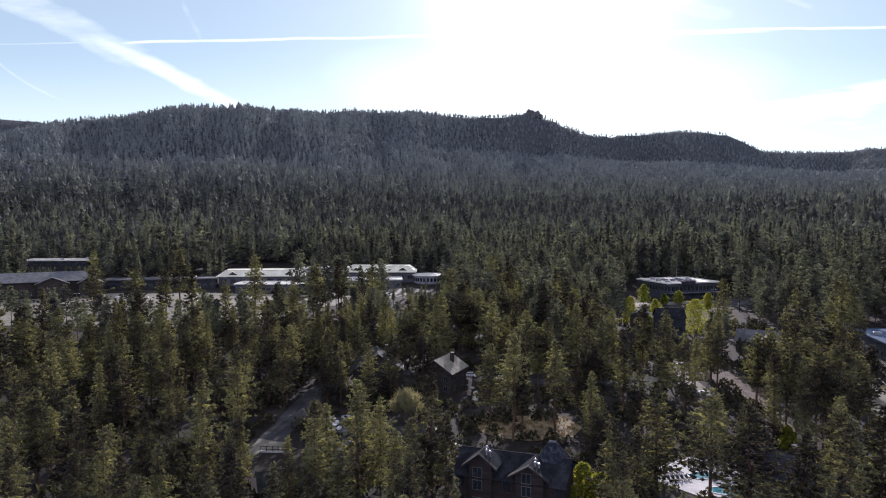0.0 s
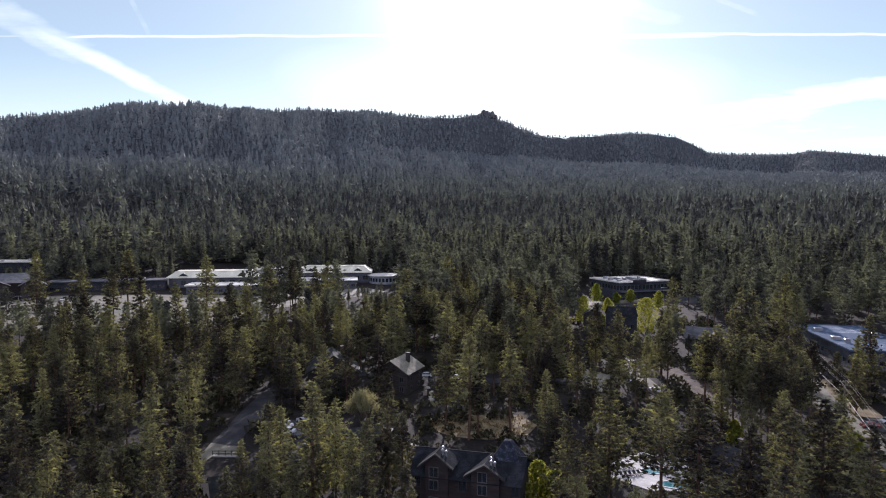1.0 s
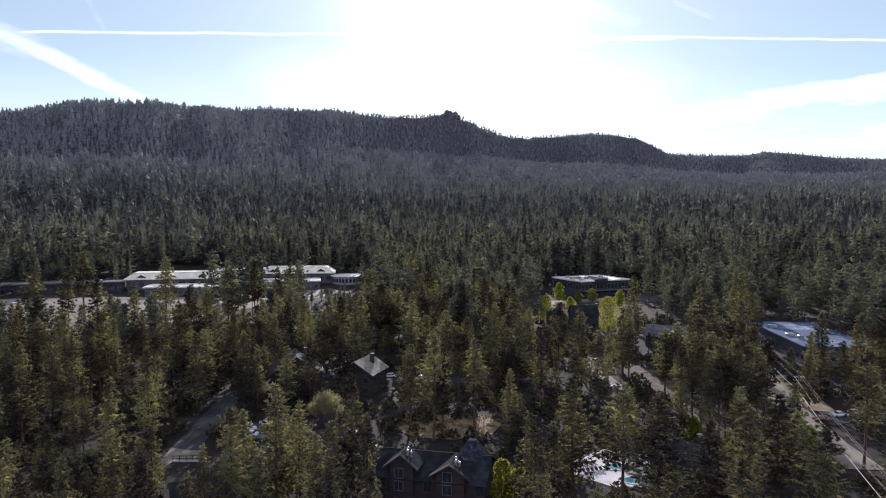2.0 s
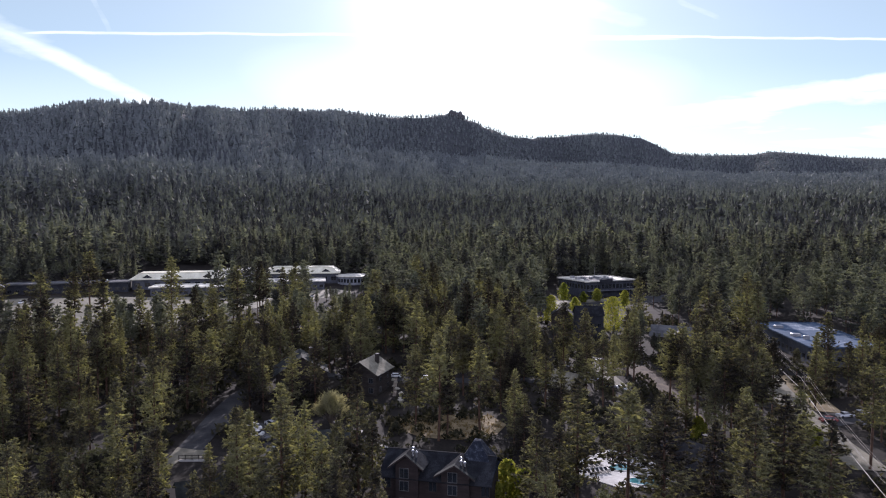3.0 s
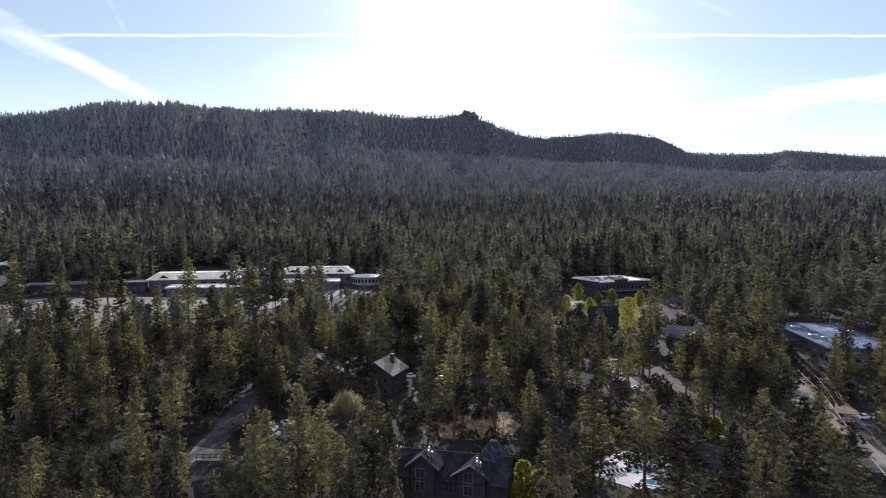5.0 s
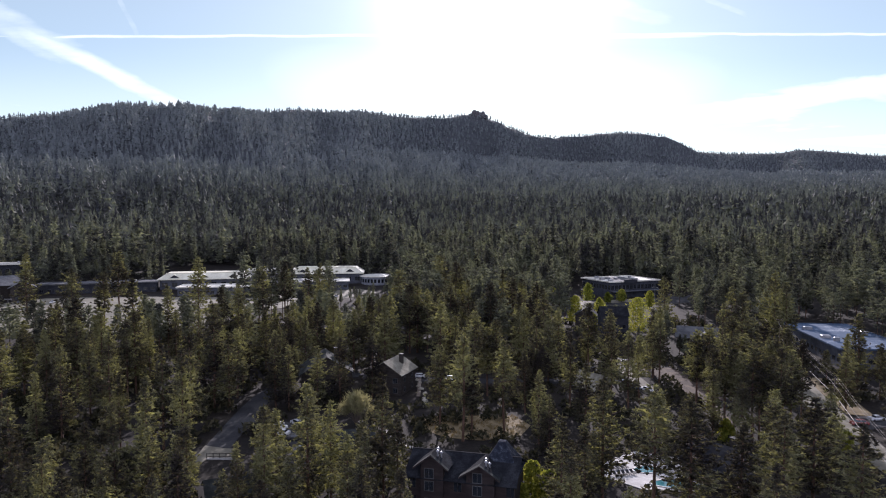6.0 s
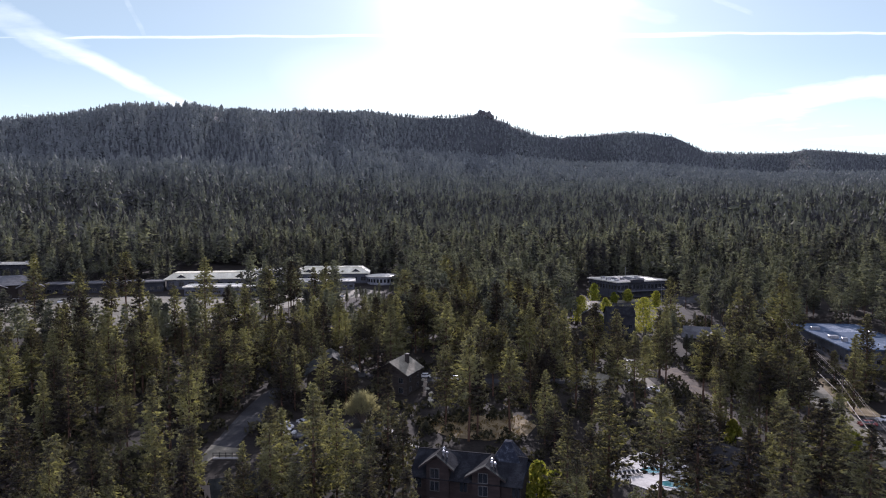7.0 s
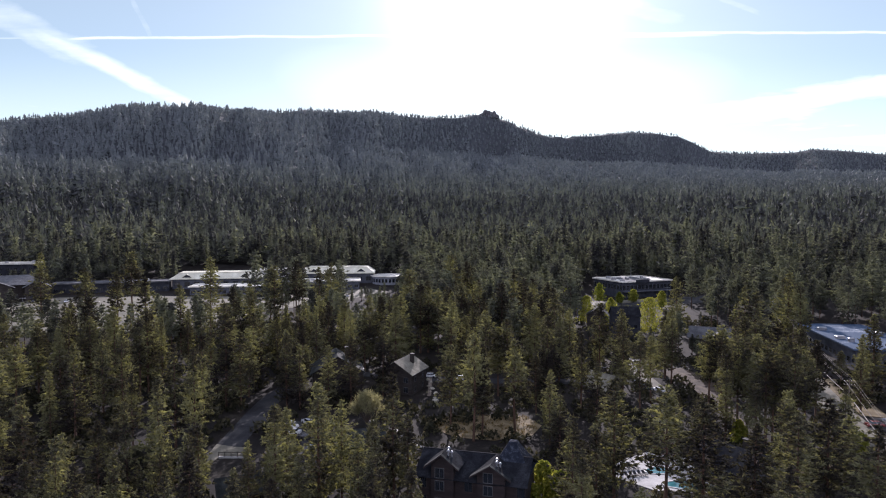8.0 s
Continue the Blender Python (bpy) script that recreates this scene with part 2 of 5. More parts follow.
DARK_ROOF = surface("dark shingles", [(0.0, (0.008, 0.008, 0.010)), (0.5, (0.016, 0.017, 0.020)), (1.0, (0.034, 0.036, 0.040))], 0.5, 0.95, 0.3, spec=0.03, per_object=0.12)
GABLE_ROOF = surface("weathered gable shingles", [(0.0, (0.015, 0.017, 0.016)), (0.5, (0.030, 0.033, 0.031)), (1.0, (0.058, 0.062, 0.058))], 0.6, 0.9, 0.3, spec=0.08)
# palest stops paint sunlit patches onto the blue metal
METAL_ROOF = surface("galvanised roof with lit patches", [(0.0, (0.04, 0.070, 0.120)), (0.62, (0.068, 0.105, 0.165)), (0.84, (0.16, 0.20, 0.26)), (1.0, (0.55, 0.58, 0.60))], 0.07, 0.8, 0.05, spec=0.08)
# mottling partly paints in foliage shadow and light dapples
TURRET = surface("mottled blue-grey shingles", [(0.0, (0.010, 0.012, 0.018)), (0.6, (0.024, 0.028, 0.038)), (1.0, (0.09, 0.10, 0.12))], 1.3, 0.95, 0.4, spec=0.03)
RUST_WALL = surface("red-brown boards", [(0.0, (0.014, 0.010, 0.010)), (0.5, (0.024, 0.017, 0.016)), (1.0, (0.042, 0.029, 0.026))], 0.5, 0.8, 0.3, stretch=(1, 1, 4))
BROWN_WALL = surface("stained wood siding", [(0.0, (0.018, 0.014, 0.012)), (0.5, (0.033, 0.027, 0.023)), (1.0, (0.058, 0.048, 0.041))], 0.5, 0.8, 0.3, stretch=(1, 1, 4))
STUCCO = surface("pale stucco", [(0.0, (0.20, 0.195, 0.19)), (0.5, (0.29, 0.285, 0.27)), (1.0, (0.38, 0.37, 0.35))], 0.3, 0.85, 0.15)
GREY_WALL = surface("grey panels", [(0.0, (0.14, 0.15, 0.17)), (0.5, (0.22, 0.23, 0.25)), (1.0, (0.30, 0.31, 0.33))], 0.3, 0.7, 0.1)
FRAME = surface("dull window frames", [(0.0, (0.055, 0.054, 0.053)), (1.0, (0.11, 0.108, 0.104))], 0.8, 0.6, 0.1)
DARK_PANEL = surface("dark blue-grey panels", [(0.0, (0.045, 0.048, 0.060)), (0.5, (0.075, 0.080, 0.096)), (1.0, (0.12, 0.125, 0.14))], 0.3, 0.75, 0.1)
MID_ROOF = surface("weathered grey shingles", [(0.0, (0.055, 0.056, 0.060)), (0.5, (0.095, 0.096, 0.10)), (1.0, (0.15, 0.15, 0.15))], 0.4, 0.9, 0.3, spec=0.15)
SLATE = surface("slate-dark cladding", [(0.0, (0.012, 0.013, 0.018)), (0.5, (0.022, 0.024, 0.031)), (1.0, (0.040, 0.042, 0.050))], 0.4, 0.8, 0.2)
STORE_WALL = surface("dark painted siding", [(0.0, (0.022, 0.025, 0.034)), (0.5, (0.040, 0.044, 0.057)), (1.0, (0.064, 0.069, 0.082))], 0.4, 0.8, 0.2)
TRIM = surface("pale painted trim", [(0.0, (0.42, 0.40, 0.37)), (1.0, (0.62, 0.60, 0.56))], 0.8, 0.6, 0.1)
STEEL = surface("grey steel", [(0.0, (0.25, 0.25, 0.26)), (1.0, (0.45, 0.45, 0.46))], 0.8, 0.45, 0.05, metal=0.8)
WIRE = surface("aluminium cable", [(0.0, (0.26, 0.24, 0.21)), (1.0, (0.38, 0.35, 0.31))], 0.8, 0.7, 0.0, spec=0.2)
WOODPOLE = surface("weathered pole wood", [(0.0, (0.09, 0.07, 0.055)), (1.0, (0.2, 0.16, 0.13))], 1.0, 0.85, 0.3, stretch=(3, 3, 0.5))
RUBBER = surface("tyre rubber", [(0.0, (0.015, 0.015, 0.016)), (1.0, (0.04, 0.04, 0.042))], 2.0, 0.8, 0.1)


def plain_glass(name, tint, rough=0.06):
    def build(n):
        co = n.add("ShaderNodeTexCoord").outputs["Object"]
        w = n.noise(co, 0.8, 2.0)
        p = n.add("ShaderNodeBsdfPrincipled", {"Base Color": n.mix(w, (*[c * 0.7 for c in tint], 1), (*tint, 1)), "Roughness": rough,
                                               "Specular IOR Level": 0.8, "Metallic": 0.0})
        return p.outputs[0]
    return material(name, build)


GLASS = plain_glass("dark window glass", (0.02, 0.024, 0.03))
POOLWATER = plain_glass("pool water", (0.05, 0.22, 0.24), 0.04)


def car_paint(name, col):
    def build(n):
        co = n.add("ShaderNodeTexCoord").outputs["Object"]
        dust = n.smooth(n.noise(co, 3.0, 5.0), 0.35, 0.8)
        p = n.add("ShaderNodeBsdfPrincipled", {"Base Color": n.mix(n.math("MULTIPLY", dust, 0.25), (*col, 1), (0.3, 0.27, 0.23, 1)),
                                               "Roughness": n.math("ADD", 0.25, n.math("MULTIPLY", dust, 0.2)), "Coat Weight": 0.6, "Metallic": 0.2})
        return p.outputs[0]
    return material(name, build)


PAINTS = {"white": car_paint("white car paint", (0.75, 0.75, 0.74)), "silver": car_paint("silver car paint", (0.45, 0.46, 0.48)),
          "black": car_paint("black car paint", (0.02, 0.02, 0.023)), "blue": car_paint("blue car paint", (0.04, 0.09, 0.2)),
          "red": car_paint("dark red car paint", (0.22, 0.03, 0.025)), "grey": car_paint("grey car paint", (0.14, 0.145, 0.15))}


# ---- mesh helpers ----
class Build:
    """Collects vertices and faces for one mesh."""

    def __init__(self):
        self.v, self.f = [], []

    def poly(self, pts):
        k = len(self.v)
        self.v += [tuple(p) for p in pts]
        self.f.append(tuple(range(k, k + len(pts))))
        return self

    def box(self, x0, x1, y0, y1, z0, z1, bevel=0.0):
        if bevel:
            b = bevel
            return self.frustum(x0, x1, y0, y1, z0, z1 - b).frustum(x0, x1, y0, y1, z1 - b, z1, b)
        return self.frustum(x0, x1, y0, y1, z0, z1)

    def frustum(self, x0, x1, y0, y1, z0, z1, inset=0.0):
        k = len(self.v)
        i = inset
        self.v += [(x0, y0, z0), (x1, y0, z0), (x1, y1, z0), (x0, y1, z0),
                   (x0 + i, y0 + i, z1), (x1 - i, y0 + i, z1), (x1 - i, y1 - i, z1), (x0 + i, y1 - i, z1)]
        self.f += [(k, k + 3, k + 2, k + 1), (k + 4, k + 5, k + 6, k + 7)]
        self.f += [(k + a, k + (a + 1) % 4, k + 4 + (a + 1) % 4, k + 4 + a) for a in range(4)]
        return self

    def slab(self, pts, thick):
        """A plate: the outline pts, thickened downwards."""
        k, m = len(self.v), len(pts)
        self.v += [tuple(p) for p in pts] + [(p[0], p[1], p[2] - thick) for p in pts]
        self.f.append(tuple(range(k, k + m)))
        self.f.append(tuple(range(k + 2 * m - 1, k + m - 1, -1)))
        self.f += [(k + a, k + m + a, k + m + (a + 1) % m, k + (a + 1) % m) for a in range(m)]
        return self

    def tube(self, path, radii, sides=6):
        """A tapering round bar along a list of points."""
        k = len(self.v)
        path = [Vector(p) for p in path]
        for i, p in enumerate(path):
            ahead = (path[min(i + 1, len(path) - 1)] - path[max(i - 1, 0)]).normalized()
            side = ahead.cross(Vector((0.31, 0.87, 0.38))).normalized()
            other = ahead.cross(side)
            for s in range(sides):
                a = 2 * math.pi * s / sides
                self.v.append(tuple(p + (side * math.cos(a) + other * math.sin(a)) * radii[i]))
        for i in range(len(path) - 1):
            for s in range(sides):
                a, b = k + i * sides + s, k + i * sides + (s + 1) % sides
                self.f.append((a, b, b + sides, a + sides))
        self.f.append(tuple(range(k + len(path) * sides - sides, k + len(path) * sides)))
        return self

    def mesh(self, name, *mats):
        me = bpy.data.meshes.new(name)
        me.from_pydata(self.v, [], self.f)
        for m in mats:
            me.materials.append(m)
        bm = bmesh.new()
        bm.from_mesh(me)
        bmesh.ops.recalc_face_normals(bm, faces=bm.faces)
        bm.to_mesh(me)
        bm.free()
        return me


def part(name, build, mat, parent, label=""):
    ob = new(name, build.mesh(name, mat) if isinstance(build, Build) else build)
    ob.parent = parent
    return tagged(ob, label)


def thing(name, place, turn=0.0, label="", category="", group="", kind=""):
    ob = new(name)
    ob.empty_display_size = 0.5
    ob.matrix_basis = pose(place[0], place[1], place[2], 0, 0, turn)
    return tagged(ob, label, category, group, kind)


# ---- the lie of the land ----
RISE_R = (0, 220, 450, 800, 1100, 1400, 1700, 2600, 4600)
RISE_Z = (0, 0, 6, 22, 45, 75, 110, 200, 330)
# the skyline ridge: bearing in degrees, slope of the line of sight to its crest
CREST = [(-60, 0.050), (-36, 0.074), (-32.2, 0.0954), (-30.9, 0.1045), (-29.4, 0.1125), (-27.0, 0.1222), (-23.6, 0.1290), (-21.3, 0.1394), (-19.4, 0.1456),
         (-15.5, 0.1472), (-12.9, 0.1435), (-10.2, 0.1425), (-8.0, 0.1481), (-2.9, 0.1454), (0.3, 0.1408), (3.0, 0.1366),
         (5.3, 0.1394), (6.7, 0.1410), (8.3, 0.1361), (9.9, 0.1238), (11.6, 0.1113), (13.8, 0.1080), (15.6, 0.1103), (18.9, 0.1120),
         (22.0, 0.1061), (23.0, 0.0951), (24.5, 0.0808), (26.8, 0.0764), (30.0, 0.0749), (31.4, 0.0786), (33.3, 0.0749),
         (35.9, 0.0681), (38.8, 0.0643), (60, 0.05)]
CREST_AT = ((-60, 2050), (-14.5, 2060), (-11, 2340), (3, 2420), (9, 2480), (14, 2900), (24, 3000), (28, 3200), (60, 3200))
# below the crest: bearing, distance and line-of-sight slope of the lower shoulder, distance where the upper face begins
SHOULDER = ((-60, 1380, 0.058, 1480), (-27, 1400, 0.060, 1500), (-20, 1380, 0.060, 1520), (-14.5, 1400, 0.061, 1520), (-11.5, 1500, 0.064, 1505),
            (-4, 1620, 0.074, 1625), (0, 1850, 0.086, 1900), (4, 2020, 0.083, 2170), (9, 2050, 0.075, 2200), (13, 2300, 0.070, 2570),
            (20, 2380, 0.064, 2620), (25, 2400, 0.055, 2700), (30, 2400, 0.047, 2860), (60, 2400, 0.045, 2860))
# crest height trims that fit the skyline as the camera sees it
CREST_TRIM = ((-60, 8.5), (-3, 7.0), (1, 1.0), (6.5, 0.0), (9, 4.0), (12, 2.0), (22, 0.0), (27, -6.0), (60, -6.0))


def ground_z(x, y):
    x, y = np.asarray(x, float), np.asarray(y, float)
    r = np.hypot(x, y)
    az = np.degrees(np.arctan2(x, y))
    low = np.interp(r, RISE_R, RISE_Z)
    slope = np.interp(az, [c[0] for c in CREST], [c[1] for c in CREST])
    rc = np.interp(az, [c[0] for c in CREST_AT], [c[1] for c in CREST_AT])
    zc = 55.0 + slope * rc - np.interp(az, [c[0] for c in CREST_TRIM], [c[1] for c in CREST_TRIM])
    ra, sa, rb = (np.interp(az, [c[0] for c in SHOULDER], [c[k] for c in SHOULDER]) for k in (1, 2, 3))
    ra = ra * (1 + 0.03 * np.sin(az * 0.9 + 0.6) + 0.02 * np.sin(az * 2.3))
    rb = np.maximum(rb * (1 + 0.03 * np.sin(az * 0.9 + 0.6)), ra + 4)
    za = 55.0 + sa * ra
    zb = za + 0.03 * (rb - ra)
    start = 950.0
    z0 = np.interp(start, RISE_R, RISE_Z)
    t = np.clip((r - start) / (ra - start), 0, 1)
    up = z0 + (za - z0) * (0.72 * t + 0.28 * t * t)
    z = np.where(r > start, up, low)
    z = np.where(r > ra, za + (zb - za) * np.clip((r - ra) / (rb - ra), 0, 1), z)
    f = np.clip((r - rb) / (rc - rb), 0, 1)
    bow = np.interp(az, (-24, -21, -15, -11), (0.2, 0.55, 0.6, 0.1))
    z = np.where(r > rb, zb + (zc - zb) * ((1 + bow) * f - bow * f * f), z)
    # spurs and gullies that run down the face
    spur = np.sin(az * 0.62 + 1.3 + 1.6 * f) * 13 + np.sin(az * 1.45 - 1.0 * f) * 8 + np.sin(az * 3.3 + 2.0 * f + 2.0) * 4
    z = z + spur * np.sin(np.pi * np.clip((r - ra) / (rc - ra), 0, 1)) * (r > ra)
    roll = np.sin(az * 1.1 + r * 0.006) * 7 + np.sin(az * 2.7 - r * 0.011) * 4
    z = z + roll * np.sin(np.pi * t) * (r < ra)
    past = r - rc
    z = np.where(past > 0, np.maximum(zc - 0.45 * past, 120.0), z)
    far = np.interp(az, (-50, -36, -33, -31, -30, -29, -28, -26, -24.5, -22), (300, 515, 535, 531, 532, 518, 515, 570, 572, 250)) * np.clip(1 - np.abs(r - 4250) / 900, 0, 1)
    z = np.where(past > 300, np.maximum(z, far), z)
    side = np.clip((75 - np.abs(az)) / 20, 0, 1)
    return z * side + np.minimum(low, 10) * (1 - side)


def gz(x, y):
    return float(ground_z(x, y))


def make_ground():
    rings = [0, 30, 60, 90, 120, 160, 220, 300, 380, 450, 560, 680, 800, 950] + list(range(980, 3300, 30)) + [3400, 3600, 3800, 4000, 4150, 4250, 4400, 4600, 4800]
    bearings = list(np.arange(-60, 60.01, 0.5)) + list(range(64, 300, 4))
    b = Build()
    for r in rings:
        for a in bearings:
            x, y = r * math.sin(radians(a)), r * math.cos(radians(a))
            b.v.append((x, y, gz(x, y)))
    m = len(bearings)
    for i in range(len(rings) - 1):
        for j in range(m):
            k, l = i * m + j, i * m + (j + 1) % m
            b.f.append((k, l, l + m, k + m) if i else (k, l + m, k + m))
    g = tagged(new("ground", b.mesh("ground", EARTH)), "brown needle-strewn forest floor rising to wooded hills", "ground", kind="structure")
    for p in g.data.polygons:
        p.use_smooth = True


make_ground()


def sheet(name, outline, mat, label, lift=0.12, kind="structure", category="road"):
    """A paved or bare patch that follows the ground, with a real edge."""
    b = Build().slab([(x, y, gz(x, y) + lift) for x, y in outline], 0.25)
    return tagged(new(name, b.mesh(name, mat)), label, category, kind=kind)


def ribbon(name, line, width, mat, label, lift=0.14):
    """A road along a line of points, cut fine enough to follow the ground."""
    pts = [Vector(p) for p in line]
    fine = []
    for i in range(len(pts) - 1):
        p0, p1, p2, p3 = pts[max(i - 1, 0)], pts[i], pts[i + 1], pts[min(i + 2, len(pts) - 1)]
        for s in range(8):
            t = s / 8
            fine.append(0.5 * ((2 * p1) + (p2 - p0) * t + (2 * p0 - 5 * p1 + 4 * p2 - p3) * t * t + (3 * p1 - p0 - 3 * p2 + p3) * t ** 3))
    fine.append(pts[-1])
    b = Build()
    for i, p in enumerate(fine):
        d = (fine[min(i + 1, len(fine) - 1)] - fine[max(i - 1, 0)]).normalized()
        s = Vector((d.y, -d.x)) * width / 2
        for q in (p - s, p + s):
            z = gz(q.x, q.y) + lift
            b.v += [(q.x, q.y, z), (q.x, q.y, z - 0.3)]
    for i in range(len(fine) - 1):
        k = 4 * i
        b.f += [(k, k + 2, k + 6, k + 4), (k, k + 4, k + 5, k + 1), (k + 2, k + 3, k + 7, k + 6)]
    return tagged(new(name, b.mesh(name, mat)), label, "road", kind="structure")


# ---- roads, lots and clearings ----
LOT_OUTLINE = [(-330, 322), (-230, 314), (-155, 312), (-112, 312), (-86, 328), (-74, 368), (-42, 396), (-8, 440), (-20, 456), (-60, 440), (-78, 424), (-130, 424), (-150, 428), (-200, 418), (-214, 400), (-330, 345)]
SIDE_LOT = [(78, 372), (108, 378), (152, 388), (156, 399), (112, 390), (80, 402)]
EAST_LOT = [(78, 362), (108, 366), (150, 374), (200, 388), (204, 412), (168, 402), (156, 399), (152, 388), (108, 378), (78, 372)]
GLADE = [(8, 185), (20, 187), (33, 186), (36, 177), (32, 169), (22, 166), (13, 169), (7, 177)]
DECK = [(43, 142), (48, 150), (56, 155), (64, 150), (66, 138), (60, 131), (50, 133)]
HILL_PATCH = [(86, 238), (98, 236), (104, 214), (98, 196), (90, 200), (90, 218)]
LEFT_ROAD = [(-42.2, 160), (-41.6, 166), (-40.9, 181), (-40.2, 196), (-38.6, 212), (-36.5, 220)]
RIGHT_ROAD = [(108, 136), (112.5, 156), (119, 177), (128, 205), (142, 245), (150, 300)]
APRON = [(-44.9, 159.5), (-43.3, 153), (-41.8, 158.3), (-35.2, 157.8), (-36.6, 164.4), (-40.0, 165), (-44.8, 167.3)]
VERGE = [(125, 180), (131.5, 203), (137, 219), (142, 216), (137, 197), (131, 177)]
SIDE_ROAD = [(119, 170), (134, 173), (160, 168), (200, 160)]
DRIVE = [(80, 205), (80, 212), (81, 230), (84, 256)]
HOUSE_DRIVE = [(-40, 187), (-28, 182), (-22, 165), (-22, 150)]
BACK_DRIVE = [(-30, 238), (-10, 236), (15, 228), (40, 224), (62, 222), (80, 220)]
HOUSE_PATH = [(9.8, 238), (9.0, 226), (8.4, 216), (7.9, 208)]
GARDEN_PATH = [(-2, 176), (1, 168), (4, 162.5), (9, 160)]
POOL_PATH = [(88, 172), (92, 190), (93, 208), (97, 228)]

sheet("parking_lot", LOT_OUTLINE, LOT, "pale asphalt parking lot before the long white-roofed buildings", category="parking lot")
sheet("parking_lot", SIDE_LOT, LOT, "pale paved parking area beside the flat-roofed building", category="parking lot")
sheet("parking_lot", EAST_LOT, ASPHALT, "dark asphalt parking area below the flat-roofed building", category="parking lot")
sheet("clearing", GLADE, DRYGRASS, "clearing of dry straw-coloured grass among tall pines", 0.10, category="clearing")
sheet("slope", HILL_PATCH, LITTER, "dry red-brown bank between the pines", 0.10, category="bare earth")
sheet("pool_deck", DECK, CONCRETE, "bright concrete deck round the swimming pools", 0.16, category="pavement")
ribbon("road", LEFT_ROAD, 6.4, ASPHALT, "worn grey asphalt road between the pines")
sheet("road_apron", APRON, LOT, "pale concrete apron at the end of the shaded road", 0.2, category="pavement")
sheet("verge", VERGE, DRYGRASS, "strip of dry grass between the road and the pole line", 0.11, category="grass verge")
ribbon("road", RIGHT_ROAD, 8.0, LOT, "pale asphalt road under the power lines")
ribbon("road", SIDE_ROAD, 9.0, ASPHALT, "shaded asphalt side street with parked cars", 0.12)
# pale lot paving puts the sunlight on this drive into its colour
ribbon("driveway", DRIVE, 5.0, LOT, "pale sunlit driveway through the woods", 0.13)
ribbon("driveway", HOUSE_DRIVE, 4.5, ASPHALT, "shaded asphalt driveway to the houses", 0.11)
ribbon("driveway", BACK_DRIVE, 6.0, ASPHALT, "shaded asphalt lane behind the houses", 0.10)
ribbon("footpath", HOUSE_PATH, 1.1, DIRT, "pale sunlit path beside the brown house", 0.17)
ribbon("footpath", GARDEN_PATH, 0.9, CONCRETE, "curving pale kerbed path behind the lodge", 0.18)
ribbon("footpath", POOL_PATH, 2.0, LITTER, "trodden brown path down the bank", 0.16)


# ---- buildings ----
def window(parent, x, y, z, w, h, face="y", frame_mat=None):
    """A framed window let into a wall that faces -y (or +x, -x)."""
    def turn(b):
        if face == "y":
            return b
        s = 1 if face == "x" else -1
        b.v = [(x - s * (p[1] - y), y + s * (p[0] - x), p[2]) for p in b.v]
        return b
    t = 0.10
    fr = Build()
    for x0, x1, z0, z1 in ((x - w / 2 - t, x - w / 2, z - t, z + h + t), (x + w / 2, x + w / 2 + t, z - t, z + h + t),
                           (x - w / 2, x + w / 2, z + h, z + h + t), (x - w / 2, x + w / 2, z - t, z), (x - 0.03, x + 0.03, z, z + h)):
        fr.box(x0, x1, y - 0.09, y + 0.02, z0, z1)
    f = part("window", turn(fr), frame_mat or FRAME, parent)
    part("pane", turn(Build().box(x - w / 2, x + w / 2, y - 0.035, y + 0.01, z, z + h)), GLASS, f)
    return f


def gable_house(name, place, turn, w, d, eave, ridge, wall_mat, roof_mat, label, along="x", over=0.7, rows=(1.0, 4.0), cols=3, chimney=True, trim=FRAME):
    """A house with a pitched roof: w across x, d across y, the ridge along x or y."""
    h = thing(name, (place[0], place[1], gz(*place)), turn, label, "house")
    wall = Build().box(-w / 2, w / 2, -d / 2, d / 2, -1.5, eave)
    if along == "x":
        for s in (-1, 1):
            wall.poly([(s * w / 2, -d / 2, eave), (s * w / 2, d / 2, eave), (s * w / 2, 0, ridge)])
    else:
        for s in (-1, 1):
            wall.poly([(-w / 2, s * d / 2, eave), (w / 2, s * d / 2, eave), (0, s * d / 2, ridge)])
    part("wall", wall, wall_mat, h)
    half, run = (d / 2, w / 2) if along == "x" else (w / 2, d / 2)
    drop = (ridge - eave) / half * over
    for s in (-1, 1):
        quad = [(-run - over, 0, ridge + 0.25), (run + over, 0, ridge + 0.25), (run + over, s * (half + over), eave - drop + 0.25), (-run - over, s * (half + over), eave - drop + 0.25)]
        if along == "y":
            quad = [(-p[1], p[0], p[2]) for p in quad]
        r = part("roof", Build().slab(quad if s < 0 else quad[::-1], 0.22), roof_mat, h)
        a, b = Vector(quad[3]), Vector(quad[2])
        part("gutter", Build().tube([a + Vector((0, 0, -0.12)), b + Vector((0, 0, -0.12))], [0.09, 0.09], 5), trim, r)
    for z in rows:
        if z > eave - 1.0:
            continue
        for i in range(cols):
            x = (i + 0.5) * w / cols - w / 2
            window(h, x, -d / 2, z, 1.3, 1.5, frame_mat=trim)
        for i in range(2):
            y = (i + 0.5) * d / 2 - d / 2
            window(h, -w / 2, y, z, 1.2, 1.4, "-x", trim)
            window(h, w / 2, y, z, 1.2, 1.4, "x", trim)
    if chimney:
        c = part("chimney", Build().box(w * 0.18, w * 0.18 + 1.1, d * 0.08, d * 0.08 + 1.1, eave, ridge + 1.3), BROWN_WALL, h)
        part("chimney_cap", Build().box(w * 0.18 - 0.12, w * 0.18 + 1.22, d * 0.08 - 0.12, d * 0.08 + 1.22, ridge + 1.3, ridge + 1.45), RUBBER, c)
    return h


